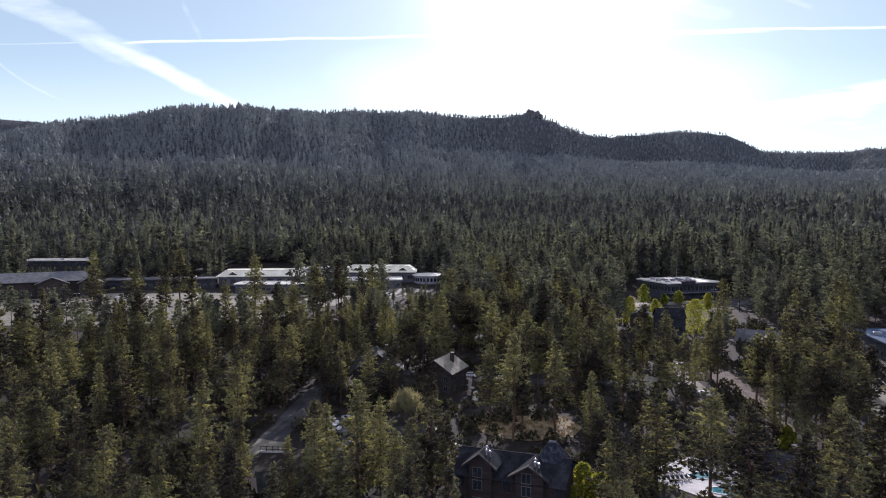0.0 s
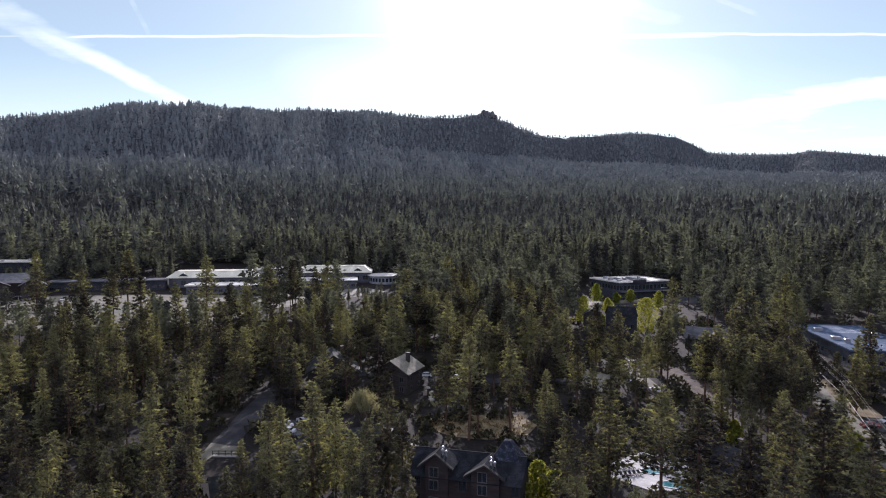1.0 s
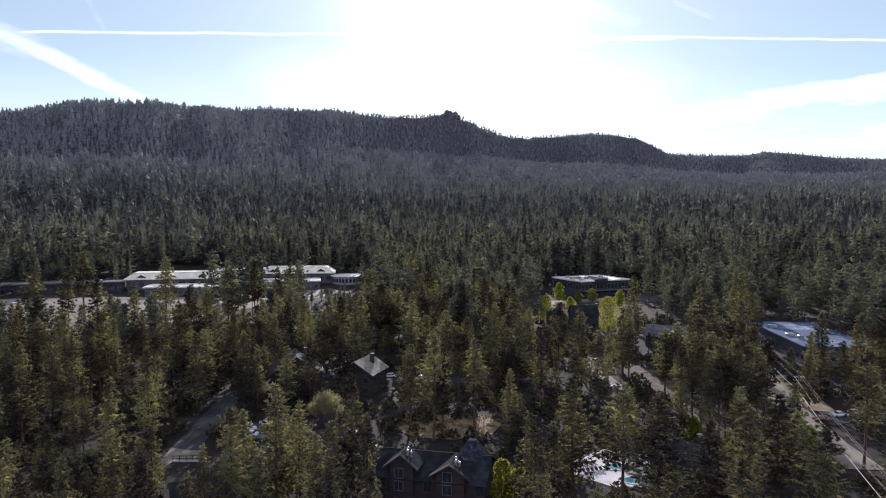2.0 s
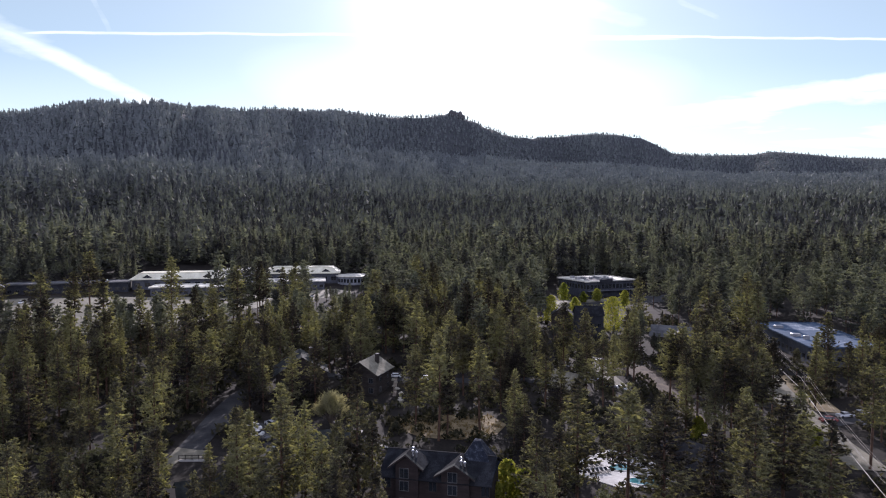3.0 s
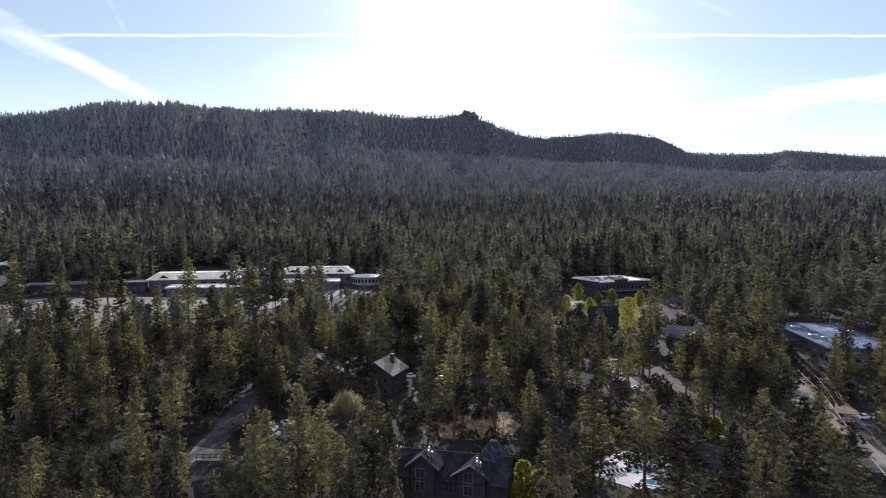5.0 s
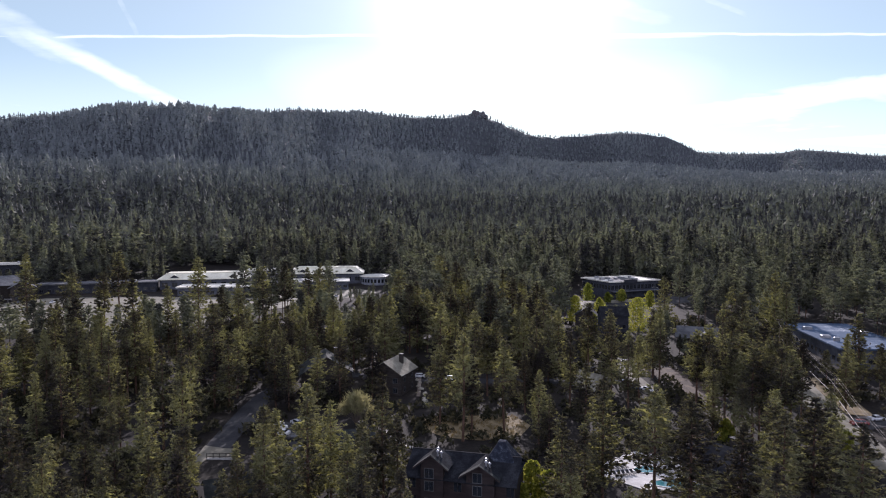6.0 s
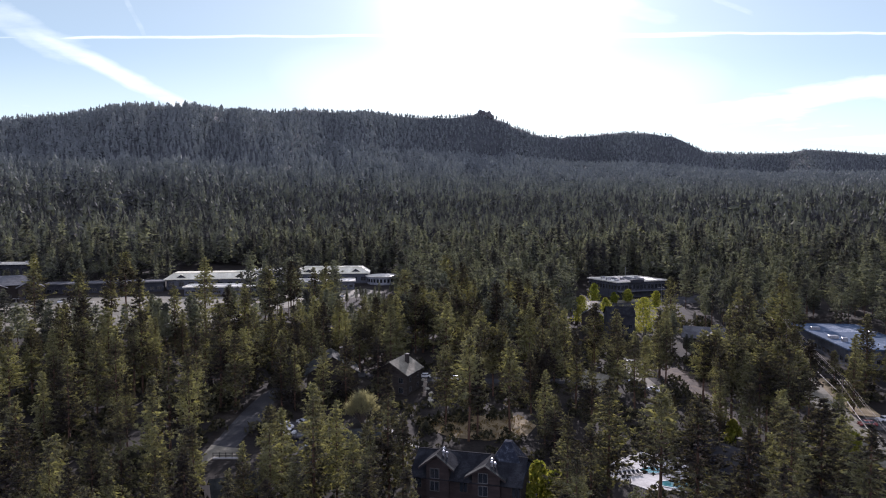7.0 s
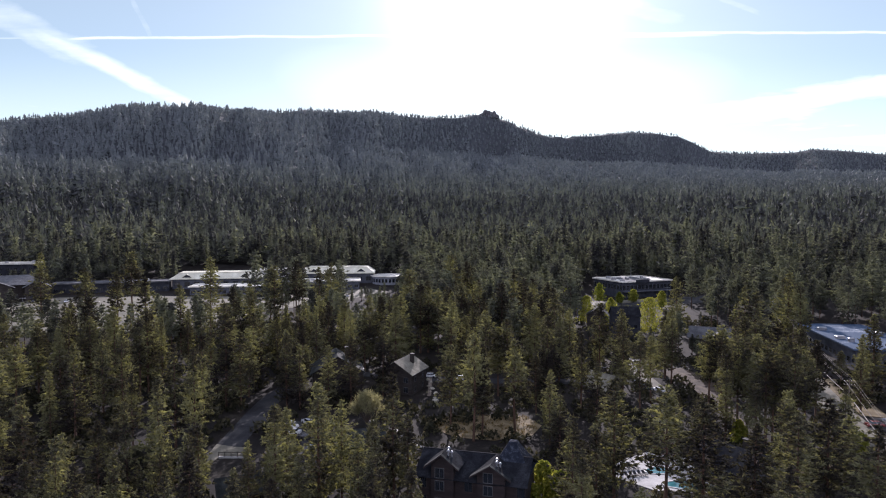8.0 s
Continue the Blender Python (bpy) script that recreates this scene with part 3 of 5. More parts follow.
def flat_building(name, place, turn, w, d, high, wall_mat, roof_mat, label, rows=(1.0,), cols=8, parapet=0.7, units=3, win=(2.2, 1.6)):
    """A flat-roofed block with parapet, window bands and roof units."""
    h = thing(name, (place[0], place[1], gz(*place)), turn, label, "building")
    part("wall", Build().box(-w / 2, w / 2, -d / 2, d / 2, -2.0, high), wall_mat, h)
    roof = part("roof", Build().slab([(-w / 2 - 0.9, -d / 2 - 0.9, high + 0.3), (w / 2 + 0.9, -d / 2 - 0.9, high + 0.3), (w / 2 + 0.9, d / 2 + 0.9, high + 0.3), (-w / 2 - 0.9, d / 2 + 0.9, high + 0.3)], 0.32), roof_mat, h)
    rim = Build()
    for x0, x1, y0, y1 in ((-w / 2 - 0.9, w / 2 + 0.9, -d / 2 - 0.9, -d / 2 - 0.6), (-w / 2 - 0.9, w / 2 + 0.9, d / 2 + 0.6, d / 2 + 0.9), (-w / 2 - 0.9, -w / 2 - 0.6, -d / 2 - 0.6, d / 2 + 0.6), (w / 2 + 0.6, w / 2 + 0.9, -d / 2 - 0.6, d / 2 + 0.6)):
        rim.box(x0, x1, y0, y1, high + 0.3, high + 0.3 + parapet)
    part("parapet", rim, roof_mat, roof)
    rng = random.Random(int(w * 31 + d * 7))
    for i in range(units):
        x, y = rng.uniform(-w * 0.4, w * 0.4), rng.uniform(-d * 0.3, d * 0.35)
        s = rng.uniform(0.8, 1.6)
        part("roof_unit", Build().box(x - s, x + s, y - s * 0.7, y + s * 0.7, high + 0.3, high + 0.3 + rng.uniform(0.9, 1.6), 0.12), STEEL, roof)
    for z in rows:
        for i in range(cols):
            window(h, (i + 0.5) * w / cols - w / 2, -d / 2, z, win[0], win[1])
        for i in range(max(2, int(cols * d / w))):
            k = max(2, int(cols * d / w))
            y = (i + 0.5) * d / k - d / 2
            window(h, -w / 2, y, z, win[0], win[1], "-x")
            window(h, w / 2, y, z, win[0], win[1], "x")
    return h


def hipped_hall(place, turn, w, d, eave, rise, label):
    """A long hall under a broad hipped roof with a flat top and louvred gablets."""
    h = thing("hipped_hall", (place[0], place[1], gz(*place)), turn, label, "building", "white-roofed halls")
    # wall painted dark for the shade under the eave
    part("wall", Build().box(-w / 2, w / 2, -d / 2, d / 2, -2, eave), DARK_PANEL, h)
    x0, y0, run = w / 2 + 1.6, d / 2 + 1.6, 5.2
    base = [(-x0, -y0), (x0, -y0), (x0, y0), (-x0, y0)]
    deck = [(-x0 + run, -y0 + run), (x0 - run, -y0 + run), (x0 - run, y0 - run), (-x0 + run, y0 - run)]
    z0, z1 = eave + 0.35, eave + rise
    roof = Build().slab([(x, y, z0) for x, y in base], 0.45)
    for i in range(4):
        j = (i + 1) % 4
        roof.poly([(*base[i], z0), (*base[j], z0), (*deck[j], z1), (*deck[i], z1)])
    roof.poly([(x, y, z1) for x, y in deck])
    roof = part("roof", roof, CREAM_ROOF, h)
    part("ridge_cap", Build().box(-x0 + run - 0.3, x0 - run + 0.3, -y0 + run - 0.35, -y0 + run + 0.35, z1 - 0.05, z1 + 0.22), CREAM_ROOF, roof)
    n = int(w // 3.2)
    slope = (z1 - z0) / run
    for i in range(1, n):
        x = -w / 2 + w * i / n
        seam = Build().slab([(x - 0.05, -y0, z0 + 0.09), (x + 0.05, -y0, z0 + 0.09), (x + 0.05, -y0 + run, z1 + 0.09), (x - 0.05, -y0 + run, z1 + 0.09)], 0.08)
        part("roof_seam", seam, TRIM, roof)
    for k in range(3):
        x = -w / 2 + w * (k + 0.5) / 3
        y = -y0 + 1.2
        zb, zt = z0 + slope * 1.2, z0 + slope * 1.2 + 2.0
        back = y + 2.0 / slope
        g = part("gablet", Build().slab([(x - 3.4, y - 0.5, zb - 0.1), (x, y - 0.5, zt + 0.12), (x, back, zt + 0.12)], 0.12)
                 .slab([(x, y - 0.5, zt + 0.12), (x + 3.4, y - 0.5, zb - 0.1), (x, back, zt + 0.12)], 0.12), CREAM_ROOF, roof)
        part("louvre", Build().slab([(x - 2.8, y - 0.1, zb + 0.02), (x + 2.8, y - 0.1, zb + 0.02), (x + 0.2, y, zt - 0.1), (x - 0.2, y, zt - 0.1)], 0.06), SLATE, g)
    for i in range(int(w // 6)):
        window(h, -w / 2 + 3 + 6 * i, -d / 2, 1.5, 3.2, min(2.6, eave - 2.3))
    return h


def lodge():
    """The three-storey lodge below the camera, with two cross gables."""
    h = thing("lodge", (12.2, 118.0, 0.0), -20.0, "red-brown three-storey lodge with dark shingled roof and twin gables", "building")
    x0, x1, front, back, mid, eave, ridge = -9.4, 8.9, -2.4, 8.6, 2.6, 10.4, 13.1
    part("wall", Build().box(x0, x1, front, back, -1, eave), RUST_WALL, h)
    for edge, other in ((front - 0.8, 0), (back + 0.8, 1)):
        quad = [(x0 - 0.8, mid, ridge), (x1 + 0.8, mid, ridge), (x1 + 0.8, edge, eave - 0.4), (x0 - 0.8, edge, eave - 0.4)]
        part("roof", Build().slab(quad if not other else quad[::-1], 0.22), DARK_ROOF, h)
    for x in (x0, x1):
        part("gable_wall", Build().slab([(x - 0.05, front, eave), (x + 0.05, front, eave), (x + 0.05, mid, ridge - 0.25), (x + 0.05, back, eave), (x - 0.05, back, eave), (x - 0.05, mid, ridge - 0.25)], 0.05), RUST_WALL, h)
    part("ridge_cap", Build().box(x0 - 0.8, x1 + 0.8, mid - 0.16, mid + 0.16, ridge - 0.04, ridge + 0.06), DARK_ROOF, h)
    part("gutter", Build().tube([(x0 - 0.8, front - 0.85, eave - 0.5), (x1 + 0.8, front - 0.85, eave - 0.5)], [0.09, 0.09], 6), DARK_ROOF, h)
    for cx, half, top, rear, low in ((-5.0, 2.7, 14.4, 1.0, 12.5), (3.5, 3.1, 13.3, 2.6, 11.6)):
        y0 = -3.2
        pav = part("pavilion", Build().box(cx - half + 0.7, cx + half - 0.7, y0, front + 2, -1, low - 0.1)
                   .poly([(cx - half + 0.7, y0, low - 0.1), (cx + half - 0.7, y0, low - 0.1), (cx, y0, top - 0.5)]), RUST_WALL, h)
        for s in (-1, 1):
            quad = [(cx, y0 - 0.9, top), (cx, rear, top), (cx + s * (half + 0.4), rear, low - 0.5), (cx + s * (half + 0.4), y0 - 0.9, low - 0.5)]
            part("gable_roof", Build().slab(quad if s > 0 else quad[::-1], 0.2), DARK_ROOF, pav)
            # paler strip puts light on the slope's edge, wider on the left
            hood = [(cx, y0 - 0.92, top + 0.05), (cx, y0 - 0.92 + (1.5 if s < 0 else 0.7), top + 0.05), (cx + s * (half + 0.42), y0 - 0.92 + (1.5 if s < 0 else 0.7), low - 0.45), (cx + s * (half + 0.42), y0 - 0.92, low - 0.45)]
            part("gable_hood", Build().slab(hood if s > 0 else hood[::-1], 0.1), GABLE_ROOF, pav, "roof edge strip, paler to stand for the lit slope")
            part("barge_board", Build().slab([(cx, y0 - 0.95, top + 0.03), (cx, y0 - 0.85, top + 0.03), (cx + s * (half + 0.45), y0 - 0.85, low - 0.5), (cx + s * (half + 0.45), y0 - 0.95, low - 0.5)], 0.26), RUST_WALL, pav)
        for z in (1.9, 4.9, 7.9, 10.1):
            window(pav, cx - 0.5, y0, z, 1.5, 1.6, frame_mat=FRAME)
        for k, (dx, dy) in enumerate(((0.8, -2.2), (1.3, -1.7), (0.6, -1.2))):
            v = part("roof_vent", Build().tube([(cx + dx, dy, top - dx * 0.75 - 0.1), (cx + dx, dy, top - dx * 0.75 + 0.7)], [0.16, 0.16], 8), STEEL, pav)
            part("vent_cowl", Build().tube([(cx + dx, dy, top - dx * 0.75 + 0.65), (cx + dx, dy, top - dx * 0.75 + 0.8), (cx + dx, dy, top - dx * 0.75 + 1.0)], [0.28, 0.3, 0.1], 8), STEEL, v)
    tower = part("tower_roof", Build().frustum(2.4, 9.6, 0.2, 7.4, 10.7, 15.2, 2.9), TURRET, h, "steep blue-grey hipped roof")
    part("tower_cap", Build().frustum(5.2, 6.8, 3.0, 4.6, 15.15, 15.4, 0.2), TURRET, tower)
    for z in (1.9, 4.9, 7.9):
        for x in (-8.8, -0.6, 8.5):
            window(h, x, front, z, 1.3, 1.6, frame_mat=BROWN_WALL)


lodge()
gable_house("house", (0.0, 217), -24, 11, 12, 6.6, 10.0, BROWN_WALL, GREY_ROOF, "brown three-storey house with sunlit grey shingle roof", "y", rows=(0.8, 3.8))
gable_house("house", (-20.5, 216), 8, 15, 13, 7.4, 12.2, BROWN_WALL, GABLE_ROOF, "dark brown house with steep dark gable among pines", "y", rows=(0.8, 3.8), cols=4)
gable_house("cabin", (61, 207), 30, 7, 9, 3.0, 6.5, BROWN_WALL, GREY_ROOF, "small steep-roofed wooden cabin in deep shade", "y", rows=(0.8,), cols=2)
gable_house("house", (70, 136), 28, 12, 16, 4.0, 6.8, BROWN_WALL, DARK_ROOF, "low dark-roofed house beside the pool", "y", rows=(0.8,))
gable_house("house", (-31, 133), 20, 9, 7, 3.2, 5.2, BROWN_WALL, GABLE_ROOF, "small grey-roofed outbuilding below the road", "x", rows=(0.8,), cols=2, chimney=False)
gable_house("house", (-9, 158), 10, 8, 7, 3.6, 6.0, BROWN_WALL, GABLE_ROOF, "small grey-roofed house behind the budding tree", "x", rows=(0.8,), cols=2)
gable_house("house", (125, 270), -28, 18, 15, 4.2, 7.4, BROWN_WALL, MID_ROOF, "grey-roofed house under the pines", "x", rows=(0.8,), cols=4)
gable_house("porch", (123.5, 263.5), -28, 9, 8, 3.6, 6.6, BROWN_WALL, MID_ROOF, "low gabled porch of the grey-roofed house", "y", 0.9, (0.8,), 2, False)
gable_house("annex", (95.5, 292), -6, 11.3, 9, 9.6, 12.9, SLATE, DARK_ROOF, "dark tall slate-clad block among bright young trees", "x", 0.4, (1.0, 4.4), 3, False, SLATE)
gable_house("house", (89, 310), -20, 9, 9, 7.0, 10.0, BROWN_WALL, GABLE_ROOF, "dark house with grey roof beside the tall block", "y", rows=(0.8,), cols=2, chimney=False)
store = flat_building("store", (141.3, 418.6), 18.2, 35, 29, 8.9, STORE_WALL, WHITE_ROOF, "long dark building with bright white flat roof", (4.6,), 13, 0.45, 6, (1.9, 2.5))
part("sign_parapet", Build().box(-8.5, 0.8, -15.9, -15.2, 8.3, 10.4, 0.1), SLATE, store, "dark raised parapet over the entrance")
part("roof_patch", Build().slab([(-13, -13, 9.3), (7, -13, 9.3), (9, 12, 9.3), (-6, 12, 9.3)], 0.06), MID_ROOF, store, "grey middle part of the flat roof")
part("mast", Build().tube([(9, 13, 9.2), (9, 13, 15.5)], [0.12, 0.07], 6), STEEL, store)
part("awning", Build().slab([(-17.4, -17.2, 3.5), (17.4, -17.2, 3.5), (17.4, -14.4, 3.8), (-17.4, -14.4, 3.8)], 0.2), DARK_PANEL, store)
flat_building("warehouse", (173, 252.2), -12.4, 24, 56, 6.0, DARK_PANEL, METAL_ROOF, "large building with blue-grey metal roof by the road", (1.2,), 6, 0.25, 4)
hipped_hall((-121, 468), 7, 54, 22, 6.0, 3.8, "long hall with pale hipped roof beyond the parking lot")
hipped_hall((-44, 492), 1, 48, 22, 6.4, 4.0, "long hall with pale hipped roof at the forest edge")
# dark walls of both wings carry the shade below the roof edge
flat_building("school_wing", (-103, 440), 2, 52, 17, 4.6, DARK_PANEL, WHITE_ROOF, "low wing with white flat roof facing the parking lot", (1.0,), 14, 0.4, 3)
flat_building("school_wing", (-46, 462), 4, 36, 18, 4.8, DARK_PANEL, WHITE_ROOF, "low wing with white flat roof beside the round hall", (1.0,), 9, 0.4, 2)
# dark cladding and roof stand in for missing tree shade
flat_building("school_wing", (-180, 446), 12, 66, 14, 5.4, SLATE, MID_ROOF, "low grey wing in the shade of pines", (1.0,), 16, 0.4, 2)
flat_building("office_block", (-277, 505), 4, 44, 16, 9.0, SLATE, WHITE_ROOF, "dark two-storey block with pale roof edge at the forest edge", (1.0, 4.8), 9, 0.6, 2)
gable_house("clubhouse", (-255, 403), 30, 84, 28, 8.5, 12.4, BROWN_WALL, MID_ROOF, "wide building with grey pitched roof beside the parking lot", "x", 2.0, (1.0,), 16, False)
gable_house("porch", (-228, 405), 30, 15, 15, 8.0, 11.2, BROWN_WALL, MID_ROOF, "gabled entrance porch of the wide building", "y", 1.4, (1.0,), 3, False)
gable_house("porch", (-211, 415), 30, 12, 13, 7.6, 10.8, BROWN_WALL, MID_ROOF, "smaller gabled porch of the wide building", "y", 1.2, (1.0,), 2, False)


flat_building("link_hall", (-82, 486), 4, 30, 16, 9.0, STUCCO, WHITE_ROOF, "pale link hall joining two hipped halls", (5.2,), 7, 0.3, 3)


def round_hall():
    h = thing("round_hall", (-9, 482, gz(-9, 482)), 0, "low round hall with pale flat roof", "building")
    n = 28
    ring = [(11 * math.cos(2 * math.pi * i / n), 11 * math.sin(2 * math.pi * i / n)) for i in range(n)]
    part("wall", Build().slab([(x, y, 5.0) for x, y in ring], 7.0), GREY_WALL, h)
    part("roof", Build().slab([(x * 1.12, y * 1.12, 5.5) for x, y in ring], 0.5), WHITE_ROOF, h)
    for i in range(n):
        a = 2 * math.pi * (i + 0.5) / n
        x, y = 10.96 * math.cos(a), 10.96 * math.sin(a)
        b = Build().box(-0.8, 0.8, -0.06, 0.06, 1.2, 3.6)
        c, s = math.cos(a + math.pi / 2), math.sin(a + math.pi / 2)
        b.v = [(x + p[0] * c - p[1] * s, y + p[0] * s + p[1] * c, p[2]) for p in b.v]
        part("pane", b, GLASS, h)


round_hall()


# ---- pools ----
def pool(cx, cy, rx, ry, turn, label):
    n = 24
    z = 0.16
    h = thing("swimming_pool", (cx, cy, z), turn, label, "pool")
    ring = [(rx * math.cos(2 * math.pi * i / n), ry * math.sin(2 * math.pi * i / n) * (1 + 0.2 * math.cos(2 * math.pi * i / n))) for i in range(n)]
    part("water", Build().slab([(x, y, 0.05) for x, y in ring], 0.1), POOLWATER, h, "still turquoise water")
    rim = Build()
    for i in range(n):
        (x0, y0), (x1, y1) = ring[i], ring[(i + 1) % n]
        rim.slab([(x0, y0, 0.14), (x1, y1, 0.14), (x1 * 1.1, y1 * 1.1, 0.14), (x0 * 1.1, y0 * 1.1, 0.14)], 0.14)
    part("rim", rim, TRIM, h)


pool(54.2, 143.4, 2.7, 1.9, 10, "small oval swimming pool with turquoise water")
pool(57.2, 135.2, 4.6, 2.3, -10, "oval swimming pool with turquoise water in the shade")


def sun_lounger(x, y, turn):
    s = thing("sun_lounger", (x, y, 0.17), turn, "dark slatted sun lounger on the bright pool deck", "sun lounger", "sun loungers by the pool")
    part("bed", Build().box(-0.32, 0.32, -0.95, 0.35, 0.28, 0.36), RUBBER, s)
    part("backrest", Build().slab([(-0.32, 0.35, 0.36), (0.32, 0.35, 0.36), (0.32, 0.88, 0.78), (-0.32, 0.88, 0.78)], 0.07), RUBBER, s)
    for px in (-0.27, 0.27):
        for py in (-0.85, 0.3):
            part("leg", Build().box(px - 0.03, px + 0.03, py - 0.03, py + 0.03, 0, 0.28), STEEL, s)


for row in range(2):
    for k in range(5):
        sun_lounger(46.4 + 1.0 * k + 0.3 * row, 144.4 + 0.2 * k - 3.8 * row, 14)


# ---- vehicles ----
def car(x, y, turn, paint, label):
    c = thing("car", (x, y, gz(x, y) + 0.16), turn, label, "car", "parked cars")
    body = Build()
    body.frustum(-0.9, 0.9, -2.25, 2.25, 0.3, 0.62).frustum(-0.9, 0.9, -2.25, 2.25, 0.62, 0.95, 0.08)
    part("body", body, PAINTS[paint], c)
    cab = Build().frustum(-0.8, 0.8, -1.5, 1.0, 0.95, 1.42, 0.24)
    part("window_band", cab, GLASS, c)
    part("roof", Build().frustum(-0.57, 0.57, -1.28, 0.78, 1.42, 1.47, 0.05), PAINTS[paint], c)
    for sx in (-1, 1):
        for sy in (-1, 1):
            part("wheel", Build().tube([(sx * 0.72, sy * 1.4, 0.33), (sx * 0.94, sy * 1.4, 0.33)], [0.33, 0.33], 10), RUBBER, c)
        part("headlight", Build().box(sx * 0.66 - 0.16, sx * 0.66 + 0.16, 2.14, 2.26, 0.66, 0.8), TRIM, c)


for x, y, turn, paint in ((128.8, 173.4, 95, "silver"), (134, 174.5, 98, "white"), (121.5, 170, 85, "red"), (129, 164.8, 80, "black"),
                          (-29, 180, 40, "white"), (-25, 182, 35, "silver"), (-28, 174, 80, "white"), (-24, 170, 80, "black"), (-22, 161, 5, "grey"),
                          (9, 231, 80, "white"), (19, 227, 85, "white"), (75.5, 211, 20, "blue"), (79, 208, 20, "white"), (76, 217, 15, "silver"),
                          (84, 243, 10, "white")):
    car(x, y, turn, paint, paint + " car parked beside the road")
rows_rng = random.Random(4)
for i in range(22):
    s = i / 21
    if rows_rng.random() < 0.72:
        car(82 + 22 * s + rows_rng.uniform(-0.4, 0.4), 392 - 8 * s, 20 + rows_rng.uniform(-4, 4), rows_rng.choice(["white", "silver", "black", "blue", "grey", "red"]), "car parked nose-in on the pale lot")
for i in range(46):
    if rows_rng.random() < 0.2:
        x = -205 + 4.2 * i
        car(x, 400 + 0.12 * (x + 205), 8 + rows_rng.uniform(-4, 4), rows_rng.choice(["white", "silver", "black", "blue", "grey", "red"]), "car parked in a row on the wide lot")


# ---- poles and cables ----
def utility_pole(x, y, high):
    p = thing("utility_pole", (x, y, gz(x, y)), -22, "weathered wooden utility pole with crossarms beside the road", "utility pole", "power line poles")
    part("pole", Build().tube([(0, 0, -1), (0, 0, high * 0.5), (0, 0, high)], [0.19, 0.16, 0.12], 8), WOODPOLE, p)
    for z in (high - 0.5, high - 1.5):
        a = part("crossarm", Build().box(-1.3, 1.3, -0.07, 0.07, z, z + 0.14, 0.03), WOODPOLE, p)
        for k in (-1.2, -0.5, 0.5, 1.2):
            part("insulator", Build().tube([(k, 0, z + 0.14), (k, 0, z + 0.24), (k, 0, z + 0.36)], [0.06, 0.07, 0.03], 6), TRIM, a)
    part("cable_clamp", Build().box(-0.25, 0.25, -0.22, 0.22, high * 0.53, high * 0.53 + 0.2, 0.04), STEEL, p)


POLES = [(82.2, 90.9, 9.9), (121.6, 180.6, 9.9), (143.3, 245.4, 14.8), (185.0, 345.0, 14.8)]
for px, py, high in POLES:
    utility_pole(px, py, high)


def cables():
    """Three bare wires on the upper arms and one thick bundled cable lower down."""
    for side, share, sag, r in ((-1.2, 0.985, 1.3, 0.018), (0.5, 0.985, 1.2, 0.018), (1.2, 0.985, 1.4, 0.018), (-0.5, 0.89, 1.5, 0.018), (0.2, 0.54, 0.9, 0.085)):
        for (x0, y0, h0), (x1, y1, h1) in zip(POLES, POLES[1:]):
            z0, z1 = gz(x0, y0) + h0 * share, gz(x1, y1) + h1 * share
            path = []
            for i in range(13):
                s = i / 12
                path.append((x0 + (x1 - x0) * s + side * 0.93, y0 + (y1 - y0) * s - side * 0.37, z0 + (z1 - z0) * s - sag * 4 * s * (1 - s)))
            label = "thick pale bundled cable strung between wooden utility poles" if r > 0.05 else "thin sagging wire strung between wooden utility poles"
            tagged(new("power_cable", Build().tube(path, [r] * 13, 5).mesh("power_cable", WIRE)), label, "cable", "power cables")


cables()


def lot_lamp(x, y):
    p = thing("lot_lamp", (x, y, gz(x, y)), 0, "tall grey lamp post standing in the parking lot", "street lamp", "lot lamps")
    part("pole", Build().tube([(0, 0, 0), (0, 0, 8.5)], [0.11, 0.07], 8), STEEL, p)
    part("arm", Build().box(-1.2, 1.2, -0.05, 0.05, 8.4, 8.5), STEEL, p)
    for s in (-1, 1):
        part("lamp_head", Build().box(s * 1.2 - 0.35, s * 1.2 + 0.35, -0.18, 0.18, 8.32, 8.5, 0.05), STEEL, p)


for x, y in ((-122, 340), (-150, 350), (-96, 350), (-60, 372), (-190, 360), (150, 384)):
    lot_lamp(x, y)


def road_rail():
    """The brown railing across the near end of the road."""
    f = thing("railing", (-38.4, 157.7, 0.15), -4, "brown wooden railing on a low pale kerb beside the road", "railing")
    part("kerb", Build().box(-3.7, 3.7, -0.15, 0.15, -0.3, 0.22), CONCRETE, f)
    for z in (0.55, 1.15):
        part("rail", Build().box(-3.7, 3.7, -0.05, 0.05, z, z + 0.12), BROWN_WALL, f)
    for i in range(6):
        part("post", Build().box(-3.7 + i * 1.454, -3.57 + i * 1.454, -0.07, 0.07, 0.22, 1.35), BROWN_WALL, f)


road_rail()


def boulder(x, y, size, seed):
    """A weathered stone, half sunk in the ground, pale to stand in for sunlight."""
    bm = bmesh.new()
    bmesh.ops.create_icosphere(bm, subdivisions=2, radius=1.0)
    for vert in bm.verts:
        lump = 1 + 0.45 * noise.noise(vert.co * 1.3 + Vector((seed * 3.1, 0, 0)))
        vert.co = Vector((vert.co.x * size * lump, vert.co.y * size * 0.8 * lump, vert.co.z * size * 0.62 * lump))
    me = bpy.data.meshes.new("boulder")
    bm.to_mesh(me)
    bm.free()
    me.materials.append(PALE_STONE)
    ob = tagged(new("boulder", me), "pale sunlit boulder bordering the garden of the brown house", "boulder", "garden boulders")
    ob.matrix_basis = pose(x, y, gz(x, y) + size * 0.2, 0, 0, 47 * seed)


# stones added for the bright sunlit patches beside the house
stone_rng = random.Random(21)
